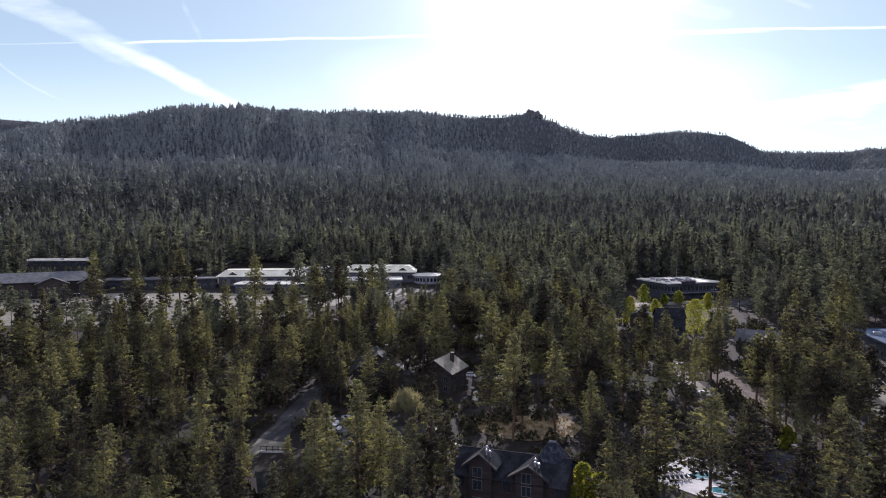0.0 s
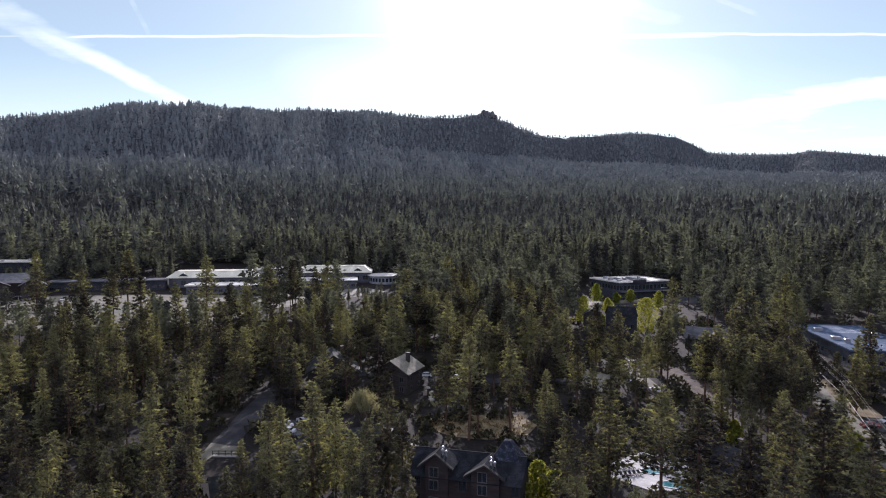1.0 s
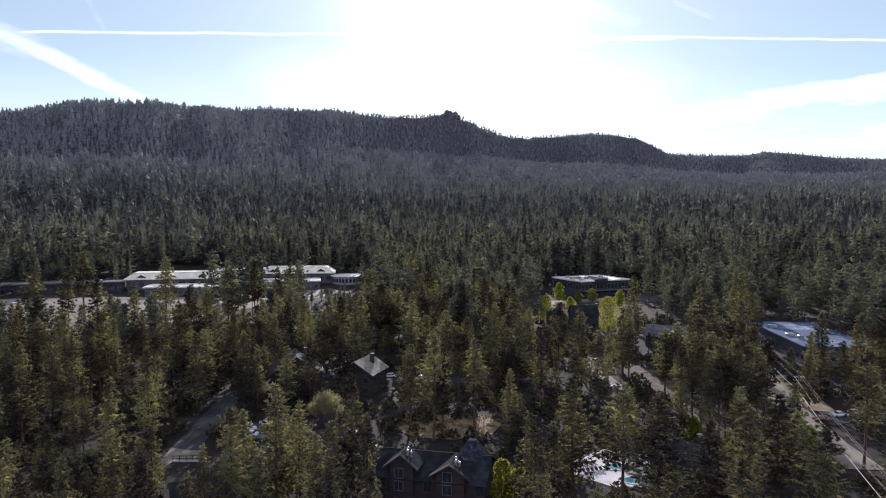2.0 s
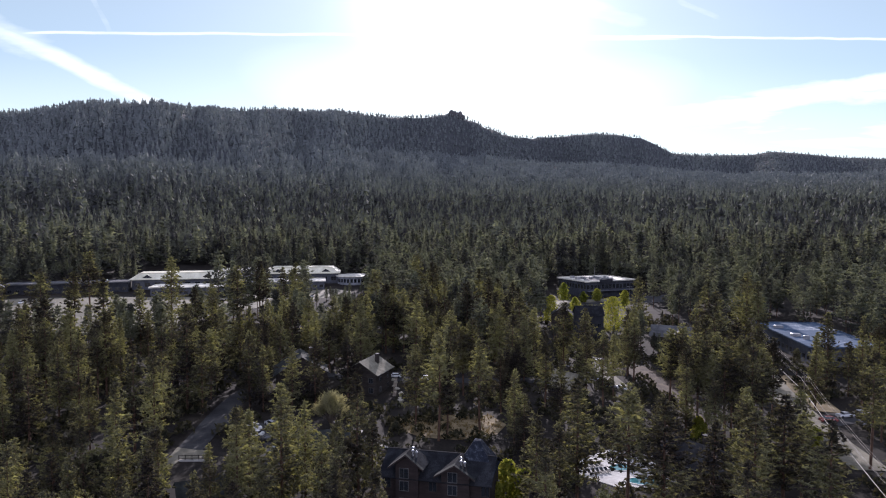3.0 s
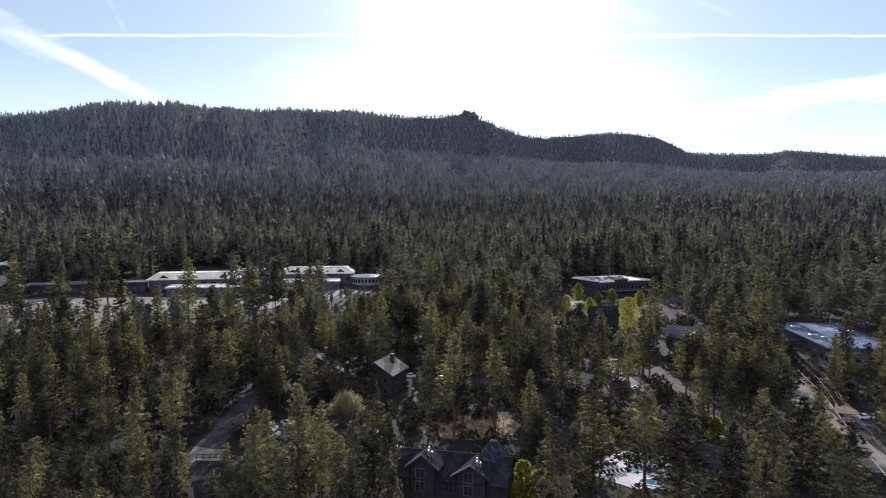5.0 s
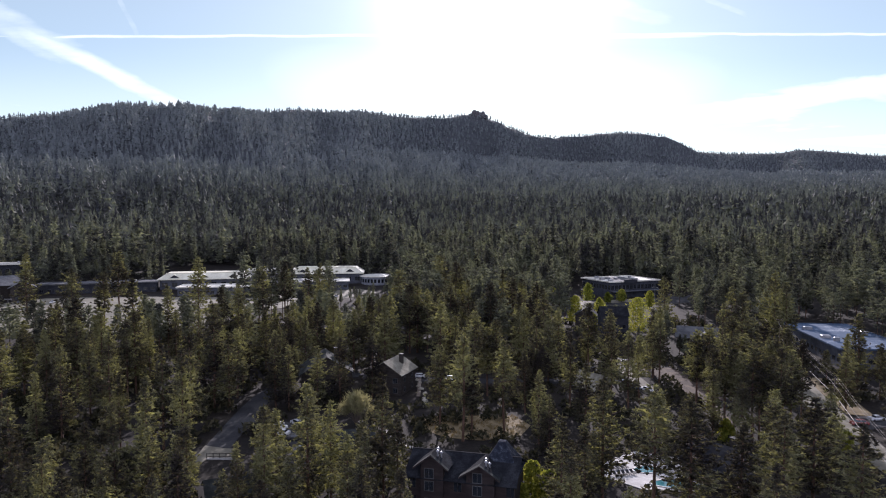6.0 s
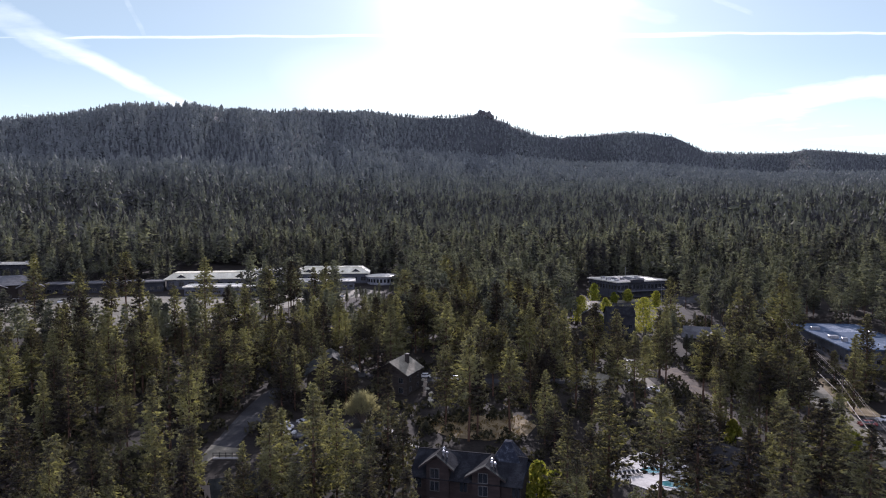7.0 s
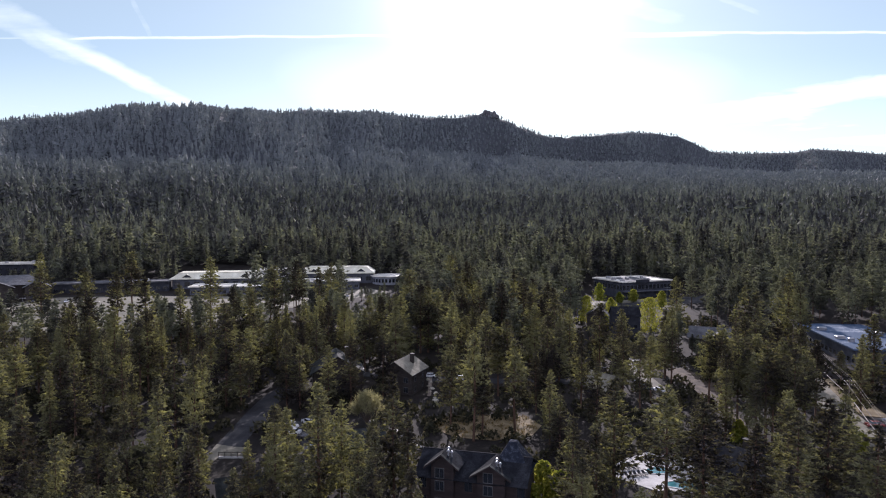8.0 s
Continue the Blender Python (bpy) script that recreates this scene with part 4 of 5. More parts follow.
for k in range(11):
    s = k / 10
    boulder(8.2 + 1.6 * s + stone_rng.uniform(-0.9, 0.9), 232 - 36 * s + stone_rng.uniform(-0.8, 0.8), stone_rng.uniform(0.4, 1.0), k)


# ---- trees ----
def pine_crown(seed, base, radius, limbs, clumps, blades, blade, width, full=0.75, height=24.0):
    """Corners of a pine crown's needle sprays, and its limbs: whorls of boughs with clumps of needles towards their ends."""
    g = np.random.default_rng(seed)
    i = np.arange(limbs)
    t = np.clip(((i // 5) * 5 + g.uniform(0, 2.6, limbs)) / limbs, 0, 0.985)
    z = base + (height - base) * t * 0.985
    a = 2.39996 * i + g.uniform(-0.5, 0.5, limbs)
    lean = 1 + 0.16 * np.cos(a - g.uniform(0, 6.28)) + 0.10 * np.cos(2 * a + 5 * t)
    length = radius * ((1 - t) ** full * (0.60 + 0.40 * np.minimum(1, t / 0.2)) + 0.035) * g.uniform(0.66, 1.14, limbs) * lean
    lift = -0.20 + 0.62 * t + g.uniform(-0.13, 0.13, limbs)
    out = np.stack([np.cos(a), np.sin(a), np.zeros(limbs)], 1)
    side = np.stack([-np.sin(a), np.cos(a), np.zeros(limbs)], 1)
    root = np.stack([np.zeros(limbs), np.zeros(limbs), z], 1)

    def along(k, s):
        ln = length[k]
        return root[k] + out[k] * (ln * s)[:, None] + np.array([0, 0, 1.0]) * (ln * (lift[k] * s + 0.20 * s * s))[:, None]

    tips = along(i, np.full(limbs, 0.92))
    k = np.repeat(i, clumps)
    keep = g.uniform(0, 1, len(k)) < np.maximum(0.34, length[k] / (0.85 * radius))
    k = k[keep]
    s = 0.16 + 0.86 * g.uniform(0, 1, len(k)) ** 0.8
    c = along(k, s) + side[k] * (g.uniform(-1, 1, len(k)) * length[k] * 0.40 * (1.15 - 0.6 * s))[:, None]
    c[:, 2] += g.normal(0, 0.14, len(k))
    k, c = np.repeat(k, blades), np.repeat(c, blades, 0)
    n = len(k)
    d = out[k] * 0.6 + g.normal(0, 1, (n, 3)) * [0.7, 0.7, 0.45] + np.array([0, 0, 0.22])
    d /= np.linalg.norm(d, axis=1)[:, None]
    q = np.cross(d, g.normal(0, 0.6, (n, 3)) + np.array([0, 0, 1.0]))
    q /= np.linalg.norm(q, axis=1)[:, None] + 1e-6
    ln, wd = (blade * g.uniform(0.65, 1.3, n))[:, None], (width * g.uniform(0.65, 1.3, n))[:, None]
    o = c - d * ln * 0.3
    v = np.stack([o + d * ln, o + q * wd, o - q * wd], 1).reshape(-1, 3)
    # shaded twigs and old needles close to the stem
    m = 40 * clumps
    u = g.uniform(0, 0.9, m)
    near = radius * (1 - u) ** full * (0.60 + 0.40 * np.minimum(1, u / 0.2)) * g.uniform(0.05, 0.62, m)
    b = g.uniform(0, 6.28, m)
    o = np.stack([np.cos(b) * near, np.sin(b) * near, base + (height - base) * u], 1)
    d = np.stack([np.cos(b), np.sin(b), g.uniform(-0.4, 0.5, m)], 1) * (blade * g.uniform(0.7, 1.1, m) + 0.12 * near)[:, None]
    q = g.normal(0, 1, (m, 3)) * [0.5, 0.5, 1.0]
    q *= (blade * 0.36 * g.uniform(0.7, 1.3, m) / np.linalg.norm(q, axis=1))[:, None]
    v = np.concatenate([v, np.stack([o + d * 0.7, o + q - d * 0.3, o - q - d * 0.3], 1).reshape(-1, 3)])
    blade, m = min(blade, 2.0), 4 + min(blades, 4)
    b = g.uniform(0, 6.28, m)
    q = np.stack([np.cos(b), np.sin(b), np.zeros(m)], 1) * width
    top = np.array([0, 0, height])
    lead = np.stack([np.repeat([top + [0, 0, blade * 0.5]], m, 0), top - [0, 0, blade * 0.9] + q, top - [0, 0, blade * 1.1] - q * 0.6], 1).reshape(-1, 3)
    return np.concatenate([v, lead]), list(zip(root, tips, length))


def trunk_shape(rng, height, limbs, r0, sides=7, every=1):
    b = Build()
    lean = (rng.uniform(-0.25, 0.25), rng.uniform(-0.25, 0.25))
    zs = [-0.8, 0.4, height * 0.3, height * 0.6, height * 0.85, height]
    b.tube([(lean[0] * math.sin(z / height * 3.1), lean[1] * math.sin(z / height * 3.1), z) for z in zs],
           [r0 * 1.35, r0, r0 * 0.82, r0 * 0.55, r0 * 0.25, 0.02], sides)
    for root, tip, length in limbs[::every]:
        b.tube([root, root * 0.1 + tip * 0.9], [0.035 + 0.012 * length, 0.012], 3)
    return b


def triangles(name, verts, mat, mats=()):
    """A mesh of loose triangles from an array of corners."""
    me = bpy.data.meshes.new(name)
    n = len(verts)
    me.vertices.add(n)
    me.vertices.foreach_set("co", np.ascontiguousarray(verts, dtype=np.float32).ravel())
    me.loops.add(n)
    me.loops.foreach_set("vertex_index", np.arange(n, dtype=np.int32))
    me.polygons.add(n // 3)
    me.polygons.foreach_set("loop_start", np.arange(0, n, 3, dtype=np.int32))
    me.materials.append(mat)
    for m in mats:
        me.materials.append(m)
    me.update(calc_edges=True)
    return me


# where no pine stands
OPEN_AREAS = [LOT_OUTLINE, SIDE_LOT, EAST_LOT, GLADE, DECK,
              [(-320, 350), (-204, 402), (-214, 436), (-330, 420)], [(-305, 470), (-250, 470), (-250, 520), (-305, 520)],
              [(-218, 425), (-20, 424), (6, 470), (4, 508), (-70, 508), (-150, 484), (-218, 462)],
              [(104, 390), (172, 402), (168, 446), (100, 440)], [(82, 284), (112, 280), (114, 300), (96, 318), (82, 318)],
              [(112, 258), (136, 256), (140, 284), (112, 284)], [(147, 222), (180, 215), (196, 282), (160, 288)],
              [(-6, 208), (11, 206), (12, 226), (-6, 226)], [(-33, 210), (-11, 210), (-11, 229), (-33, 229)],
              [(-1, 108), (28, 104), (30, 122), (20, 132), (-1, 132)], [(60, 126), (80, 126), (80, 146), (60, 146)],
              [(-38, 127), (-24, 127), (-24, 139), (-38, 139)], [(-15, 152), (-3, 152), (-3, 164), (-15, 164)], [(55, 200), (67, 200), (67, 214), (55, 214)],
              [(-16, 172), (-3, 172), (-3, 190), (-16, 190)],
              # strips cleared for the camera's sight lines and for sun on the deck
              [(3, 132), (30, 132), (36, 162), (5, 164)], [(-4, 140), (6, 136), (13, 208), (-7, 208)], [(48, 150), (62, 150), (69, 200), (58, 200)],
              [(-42, 146), (-34, 146), (-34, 172), (-41, 178)], [(40, 100), (52, 100), (66, 132), (45, 140)],
              [(92, 122), (102, 118), (112, 140), (125, 192), (113, 190), (98, 150)], [(77, 200), (84, 200), (86, 230), (79, 228)]]
OPEN_LINES = [(LEFT_ROAD, 4.6), (RIGHT_ROAD, 6.5), (SIDE_ROAD, 6.5), (DRIVE, 3.2), (HOUSE_DRIVE, 3.6), (BACK_DRIVE, 3.5), (HOUSE_PATH, 2.0), (POOL_PATH, 2.5)]


def is_open(x, y, areas=None):
    inside = np.zeros(len(x), bool)
    for poly in areas or OPEN_AREAS:
        hit = np.zeros(len(x), bool)
        for (x0, y0), (x1, y1) in zip(poly, poly[1:] + poly[:1]):
            if y0 == y1:
                continue
            hit ^= ((y0 > y) != (y1 > y)) & (x < (x1 - x0) * (y - y0) / (y1 - y0) + x0)
        inside |= hit
    for line, half in OPEN_LINES:
        for (x0, y0), (x1, y1) in zip(line, line[1:]):
            dx, dy = x1 - x0, y1 - y0
            s = np.clip(((x - x0) * dx + (y - y0) * dy) / (dx * dx + dy * dy), 0, 1)
            inside |= np.hypot(x - x0 - s * dx, y - y0 - s * dy) < half
    return inside


def is_paved(x, y):
    """Roofs, decks and paving, where no brush grows."""
    return is_open(x, y, OPEN_AREAS[:3] + OPEN_AREAS[4:19])


# pines placed to fit the camera's view: east, north, assumed height
PINES_NEAR = [(-84, 135, 25), (-69, 128, 23), (-56, 113, 20), (-77, 166, 25), (-48, 137, 24), (-50, 126, 18), (-97, 171, 24), (-81, 137, 20), (-37, 119, 18), (-54, 166, 25), (-51, 178, 25), (-23.5, 126, 21), (-16, 129, 24), (-12, 132, 20), (-2, 133, 25), (-8, 118, 18), (-5, 115, 19), (-28, 124, 15), (29, 116, 21), (39, 125, 25), (34, 120, 18), (29, 110, 17), (46, 118, 25), (52, 116, 23), (-15, 201, 20), (-29, 196, 19), (-21.5, 199, 18), (-45.5, 196, 23), (-33.5, 201, 22), (-47, 222, 24), (-28, 228, 23), (66, 111, 22), (61, 115, 19), (75, 104, 22), (1.2, 109, 15), (-21.5, 111, 13), (139, 196, 25)]
PINES_LEFT = [(-59, 110, 17), (-69, 109, 18), (-53, 121, 15), (-18, 118, 14), (-171, 340, 33), (-138, 239, 28), (-134, 218, 24), (-130, 234, 22), (-115, 248, 24), (-128, 289, 31), (-132, 349, 33), (-123, 307, 28), (-77, 226, 22), (-79, 201, 22), (-88, 326, 33), (-85, 271, 27), (-63, 263, 27), (-58, 269, 27), (-56, 310, 30), (-49, 327, 31), (-36, 305, 30), (-32, 316, 31), (-18, 239, 22), (-12, 253, 25), (-8, 260, 24), (-3, 260, 24)]
# mostly added to throw shade on the left road
PINES_LANE = [(-47.5, 159, 25), (-29.5, 206, 21), (-33.5, 226, 26), (-38, 229, 25), (-25, 236, 25), (-46.5, 211, 21), (-29, 246, 26), (-35, 250, 24), (-43, 240, 23), (-21, 250, 24), (-51, 205, 23), (-13, 240, 22)]
PINES_GROVE = [(12, 175, 22), (17, 166, 26), (28, 171, 24), (19.5, 169, 23), (81.0, 167.6, 22), (85.6, 166.4, 23), (94.5, 178.9, 23), (89.6, 161.5, 23), (95.4, 167.9, 24), (96.9, 160.1, 22), (86.0, 162.7, 21), (89.0, 187.7, 24), (99.9, 196.1, 25), (106.9, 191.1, 24), (113.7, 191.0, 23), (108.3, 174.5, 22), (73, 226, 23), (68, 234, 24), (72, 196, 20)]
PINES_RIGHT = [(3, 292, 30), (7, 268, 27), (10, 269, 28), (123, 242, 28), (123, 234, 27), (148, 257, 31), (146, 246, 28), (-111, 235, 25), (23, 329, 33), (30, 316, 31), (31, 279, 27), (49, 302, 29), (49, 279, 28), (54, 284, 27), (57, 269, 27), (14, 268, 25), (24, 278, 26), (39, 270, 27), (46, 222, 22), (50, 218, 23), (57, 232, 23), (108, 267, 29), (86, 216, 25), (65, 185, 23), (86, 172, 24), (98, 169, 23), (96, 162, 23), (110, 222, 25), (87, 191, 22), (66, 203, 20), (50, 191, 22), (74, 115, 23), (73, 126, 20), (108, 137, 26), (126, 182, 22), (141, 183, 26), (86, 158, 25), (90, 153, 24), (0.6, 128.5, 18), (-6, 131.5, 16)]
KNOWN = np.array(PINES_NEAR + PINES_LANE + PINES_GROVE + PINES_LEFT + PINES_RIGHT, float)


# trees capped to clear camera sight lines: bearings, distances, height at the far end
SIGHT_LINES = [(-5.0, -1.2, 120, 181, 3.0), (22.4, 26.6, 160, 294, 5.0), (-31.0, -26.0, 420, 566, 6.0), (4.5, 10.5, 134, 168, 0.5),
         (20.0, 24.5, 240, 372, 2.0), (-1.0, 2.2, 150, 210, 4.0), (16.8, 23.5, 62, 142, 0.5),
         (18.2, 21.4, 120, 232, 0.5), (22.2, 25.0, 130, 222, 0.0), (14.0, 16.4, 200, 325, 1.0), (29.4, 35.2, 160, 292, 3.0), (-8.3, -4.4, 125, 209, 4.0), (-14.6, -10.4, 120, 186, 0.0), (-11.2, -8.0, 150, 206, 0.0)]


def cap_to_sight(x, y, r, az, h, ok):
    for a0, a1, r0, r1, z in SIGHT_LINES:
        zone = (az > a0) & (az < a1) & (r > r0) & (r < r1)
        # highest treetop that stays under the camera's sight line
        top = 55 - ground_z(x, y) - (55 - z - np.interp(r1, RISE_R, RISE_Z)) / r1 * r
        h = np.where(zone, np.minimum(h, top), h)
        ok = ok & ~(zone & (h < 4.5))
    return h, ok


def plant():
    """All pines: x, y, height. The land in view is filled at random round the known ones."""
    rng = np.random.default_rng(11)
    near = []
    for r0, r1, cell in ((62, 460, 8.4), (460, 600, 8.2), (600, 820, 9.4), (820, 1200, 11.0), (1200, 3250, 11.6), (3850, 4260, 14.0)):
        n = int(2 * r1 / cell)
        gx, gy = np.meshgrid(np.arange(-n // 2, n // 2) * cell, np.arange(0, int(r1 / cell) + 1) * cell)
        x = gx.ravel() + rng.uniform(-0.48, 0.48, gx.size) * cell
        y = gy.ravel() + rng.uniform(-0.48, 0.48, gy.size) * cell
        r, az = np.hypot(x, y), np.degrees(np.arctan2(x, y))
        rc = np.interp(az, [c[0] for c in CREST_AT], [c[1] for c in CREST_AT])
        keep = (r >= r0) & (r < r1) & (az > -37) & (az < (43.5 if r0 < 3800 else -19)) & ((r < rc + 60) | (r > 3700))
        x, y, r, az = x[keep], y[keep], r[keep], az[keep]
        u = rng.uniform(0, 1, len(x))
        h = rng.normal(24.5, 4.2, len(x)).clip(12, 34)
        if r0 < 100:
            thin = np.where(r < 205, np.where(az < -8, 0.40, 0.36), np.where((r > 262) & (az < 0), 0.24, 0.46))
            # heights below are cut to keep buildings open to the camera's view
            gap = (r > 225) & (r < 402) & (az > 15) & (az < 22)
            h = np.where(gap, np.minimum(h, 0.95 * (55 - ground_z(x, y) - 0.125 * r)), h)
            thin = np.where(gap, np.where(h > 6, 0.6, 0.0), thin)
            dip = (r > 180) & (r < 312) & (az > 16.3) & (az < 20.7)
            h = np.where(dip, np.minimum(h, 54 - ground_z(x, y) - 0.178 * r), h)
            dip3 = (r > 180) & (r < 262) & (az > 22.6) & (az < 26.2)
            h = np.where(dip3, np.minimum(h, 55 - ground_z(x, y) - 0.19 * r), h)
            dip4 = (r > 255) & (r < 470) & (az > -4.5) & (az < 0.3)
            h = np.where(dip4, np.minimum(h, 55 - ground_z(x, y) - 0.112 * r), h)
            dip2 = (r > 150) & (r < 280) & (az > 28) & (az < 38)
            h = np.where(dip2, np.minimum(h, 55 - ground_z(x, y) - 0.158 * r), h)
            thin = np.where((dip | dip2 | dip3 | dip4) & (h < 6), 0.85, thin)
            h = np.where((dip | dip2 | dip3 | dip4) & (h < 6), 5.0 + 4.5 * u, h)
            h = np.where((r > 255) & (r < 345) & (az < -1), np.minimum(h, 21), h)
            dist = np.min(np.hypot(x[:, None] - KNOWN[None, :, 0], y[:, None] - KNOWN[None, :, 1]), axis=1)
            h = np.where(r < 130, np.minimum(h, 14 + (r - 62) * 0.17), h)
            h = np.where(r < 205, np.minimum(h * 0.8, 18), h)
            ok = (u < thin) & ~is_open(x, y) & (dist > 5.6)
            h, ok = cap_to_sight(x, y, r, az, h, ok)
        elif r0 < 700:
            h = h * rng.choice((0.75, 0.95, 1.1, 1.3), len(x))
            ok = (u < 0.90) & ~is_open(x, y) & ~((az > -17.6) & (az < -10.6) & (r < 585))
            h, ok = cap_to_sight(x, y, r, az, h, ok)
        else:
            clump = np.sin(x * 0.011 + 2) * np.sin(y * 0.009) * 0.5 + np.sin(x * 0.031 + y * 0.017) * 0.3
            ok = u < 0.94 + 0.25 * clump
            h = h * rng.choice((0.7, 0.95, 1.2, 1.5) if r0 < 1000 else (0.75, 0.92, 1.05, 1.3), len(x))
            h = h * (1 + 0.12 * clump)
            if r0 > 900:
                h = h * np.interp(r, (1200, 1900, 3000, 4200), (0.82, 0.56, 0.40, 0.4)) * np.where(r > rc[keep] - 60, 0.75, 1.0)
        near.append(np.stack([x[ok], y[ok], h[ok]], 1))
    return near


def scatter(name, trees, protos, label, seed, mat=NEEDLES, squeeze=(0.85, 1.2)):
    """Many trees as one mesh of loose tufts, from a few model trees."""
    rng = np.random.default_rng(seed)
    pick = rng.integers(0, len(protos), len(trees))
    z = ground_z(trees[:, 0], trees[:, 1])
    out = []
    for k, proto in enumerate(protos):
        sel = pick == k
        m = int(sel.sum())
        if not m:
            continue
        a = rng.uniform(0, 2 * math.pi, m)
        sc = trees[sel, 2] / 24.0
        wide = sc * rng.uniform(*squeeze, m)
        c, s = np.cos(a) * wide, np.sin(a) * wide
        px, py, pz = proto[:, 0], proto[:, 1], proto[:, 2]
        vx = c[:, None] * px - s[:, None] * py + trees[sel, 0][:, None]
        vy = s[:, None] * px + c[:, None] * py + trees[sel, 1][:, None]
        vz = sc[:, None] * pz + z[sel][:, None]
        out.append(np.stack([vx, vy, vz], 2).reshape(-1, 3))
    me = triangles(name, np.concatenate(out), mat)
    return tagged(new(name, me), label, "forest", kind="stuff")


def bough_crown(seed, tiers, boughs, base=1.0, radius=4.2, height=24.0, full=0.85, spire=3.0):
    """A conifer far off: tiers of separate drooping boughs that narrow to a pointed top."""
    g = np.random.default_rng(seed)
    v = []
    for j in range(tiers):
        f = j / tiers
        z = base + (height - base) * f
        step = (height - base) / tiers
        k = radius * (1 - f) ** full * (0.7 + 0.3 * min(1.0, f * 5 + 0.3))
        turn = g.uniform(0, 6.28)
        for b in range(boughs):
            a = turn + 6.283 * (b + g.uniform(-0.25, 0.25)) / boughs
            ln, half = k * g.uniform(0.65, 1.2), 3.3 / boughs * g.uniform(0.8, 1.2)
            root = z + step * g.uniform(0.8, 1.5)
            tip = z + g.uniform(-0.25, 0.35) * step
            for e in (-1, 1):
                w = a + e * half
                v += [(0.0, 0.0, min(root, height)), (ln * math.cos(a), ln * math.sin(a), tip),
                      (ln * 0.72 * math.cos(w), ln * 0.72 * math.sin(w), tip - step * g.uniform(0.0, 0.5))]
    for b in range(3):
        a = 2.1 * b
        v += [(0.0, 0.0, height), (0.5 * math.cos(a), 0.5 * math.sin(a), height - spire), (0.5 * math.cos(a + 2.1), 0.5 * math.sin(a + 2.1), height - spire)]
    return np.array(v, dtype=float)


def stems(name, trees, label, r0=0.26):
    """The trunks of the scattered trees, as one mesh of thin tapering stems."""
    z = ground_z(trees[:, 0], trees[:, 1])
    n, out = len(trees), []
    ring = [(math.cos(2.094 * k), math.sin(2.094 * k)) for k in range(3)]
    for k in range(3):
        (c0, s0), (c1, s1) = ring[k], ring[(k + 1) % 3]
        a = np.stack([trees[:, 0] + c0 * r0, trees[:, 1] + s0 * r0, z - 0.6], 1)
        b = np.stack([trees[:, 0] + c1 * r0, trees[:, 1] + s1 * r0, z - 0.6], 1)
        t = np.stack([trees[:, 0], trees[:, 1], z + trees[:, 2] * 0.97], 1)
        out.append(np.stack([a, b, t], 1).reshape(-1, 3))
    return tagged(new(name, triangles(name, np.concatenate(out), BARK)), label, "tree trunks", kind="stuff")


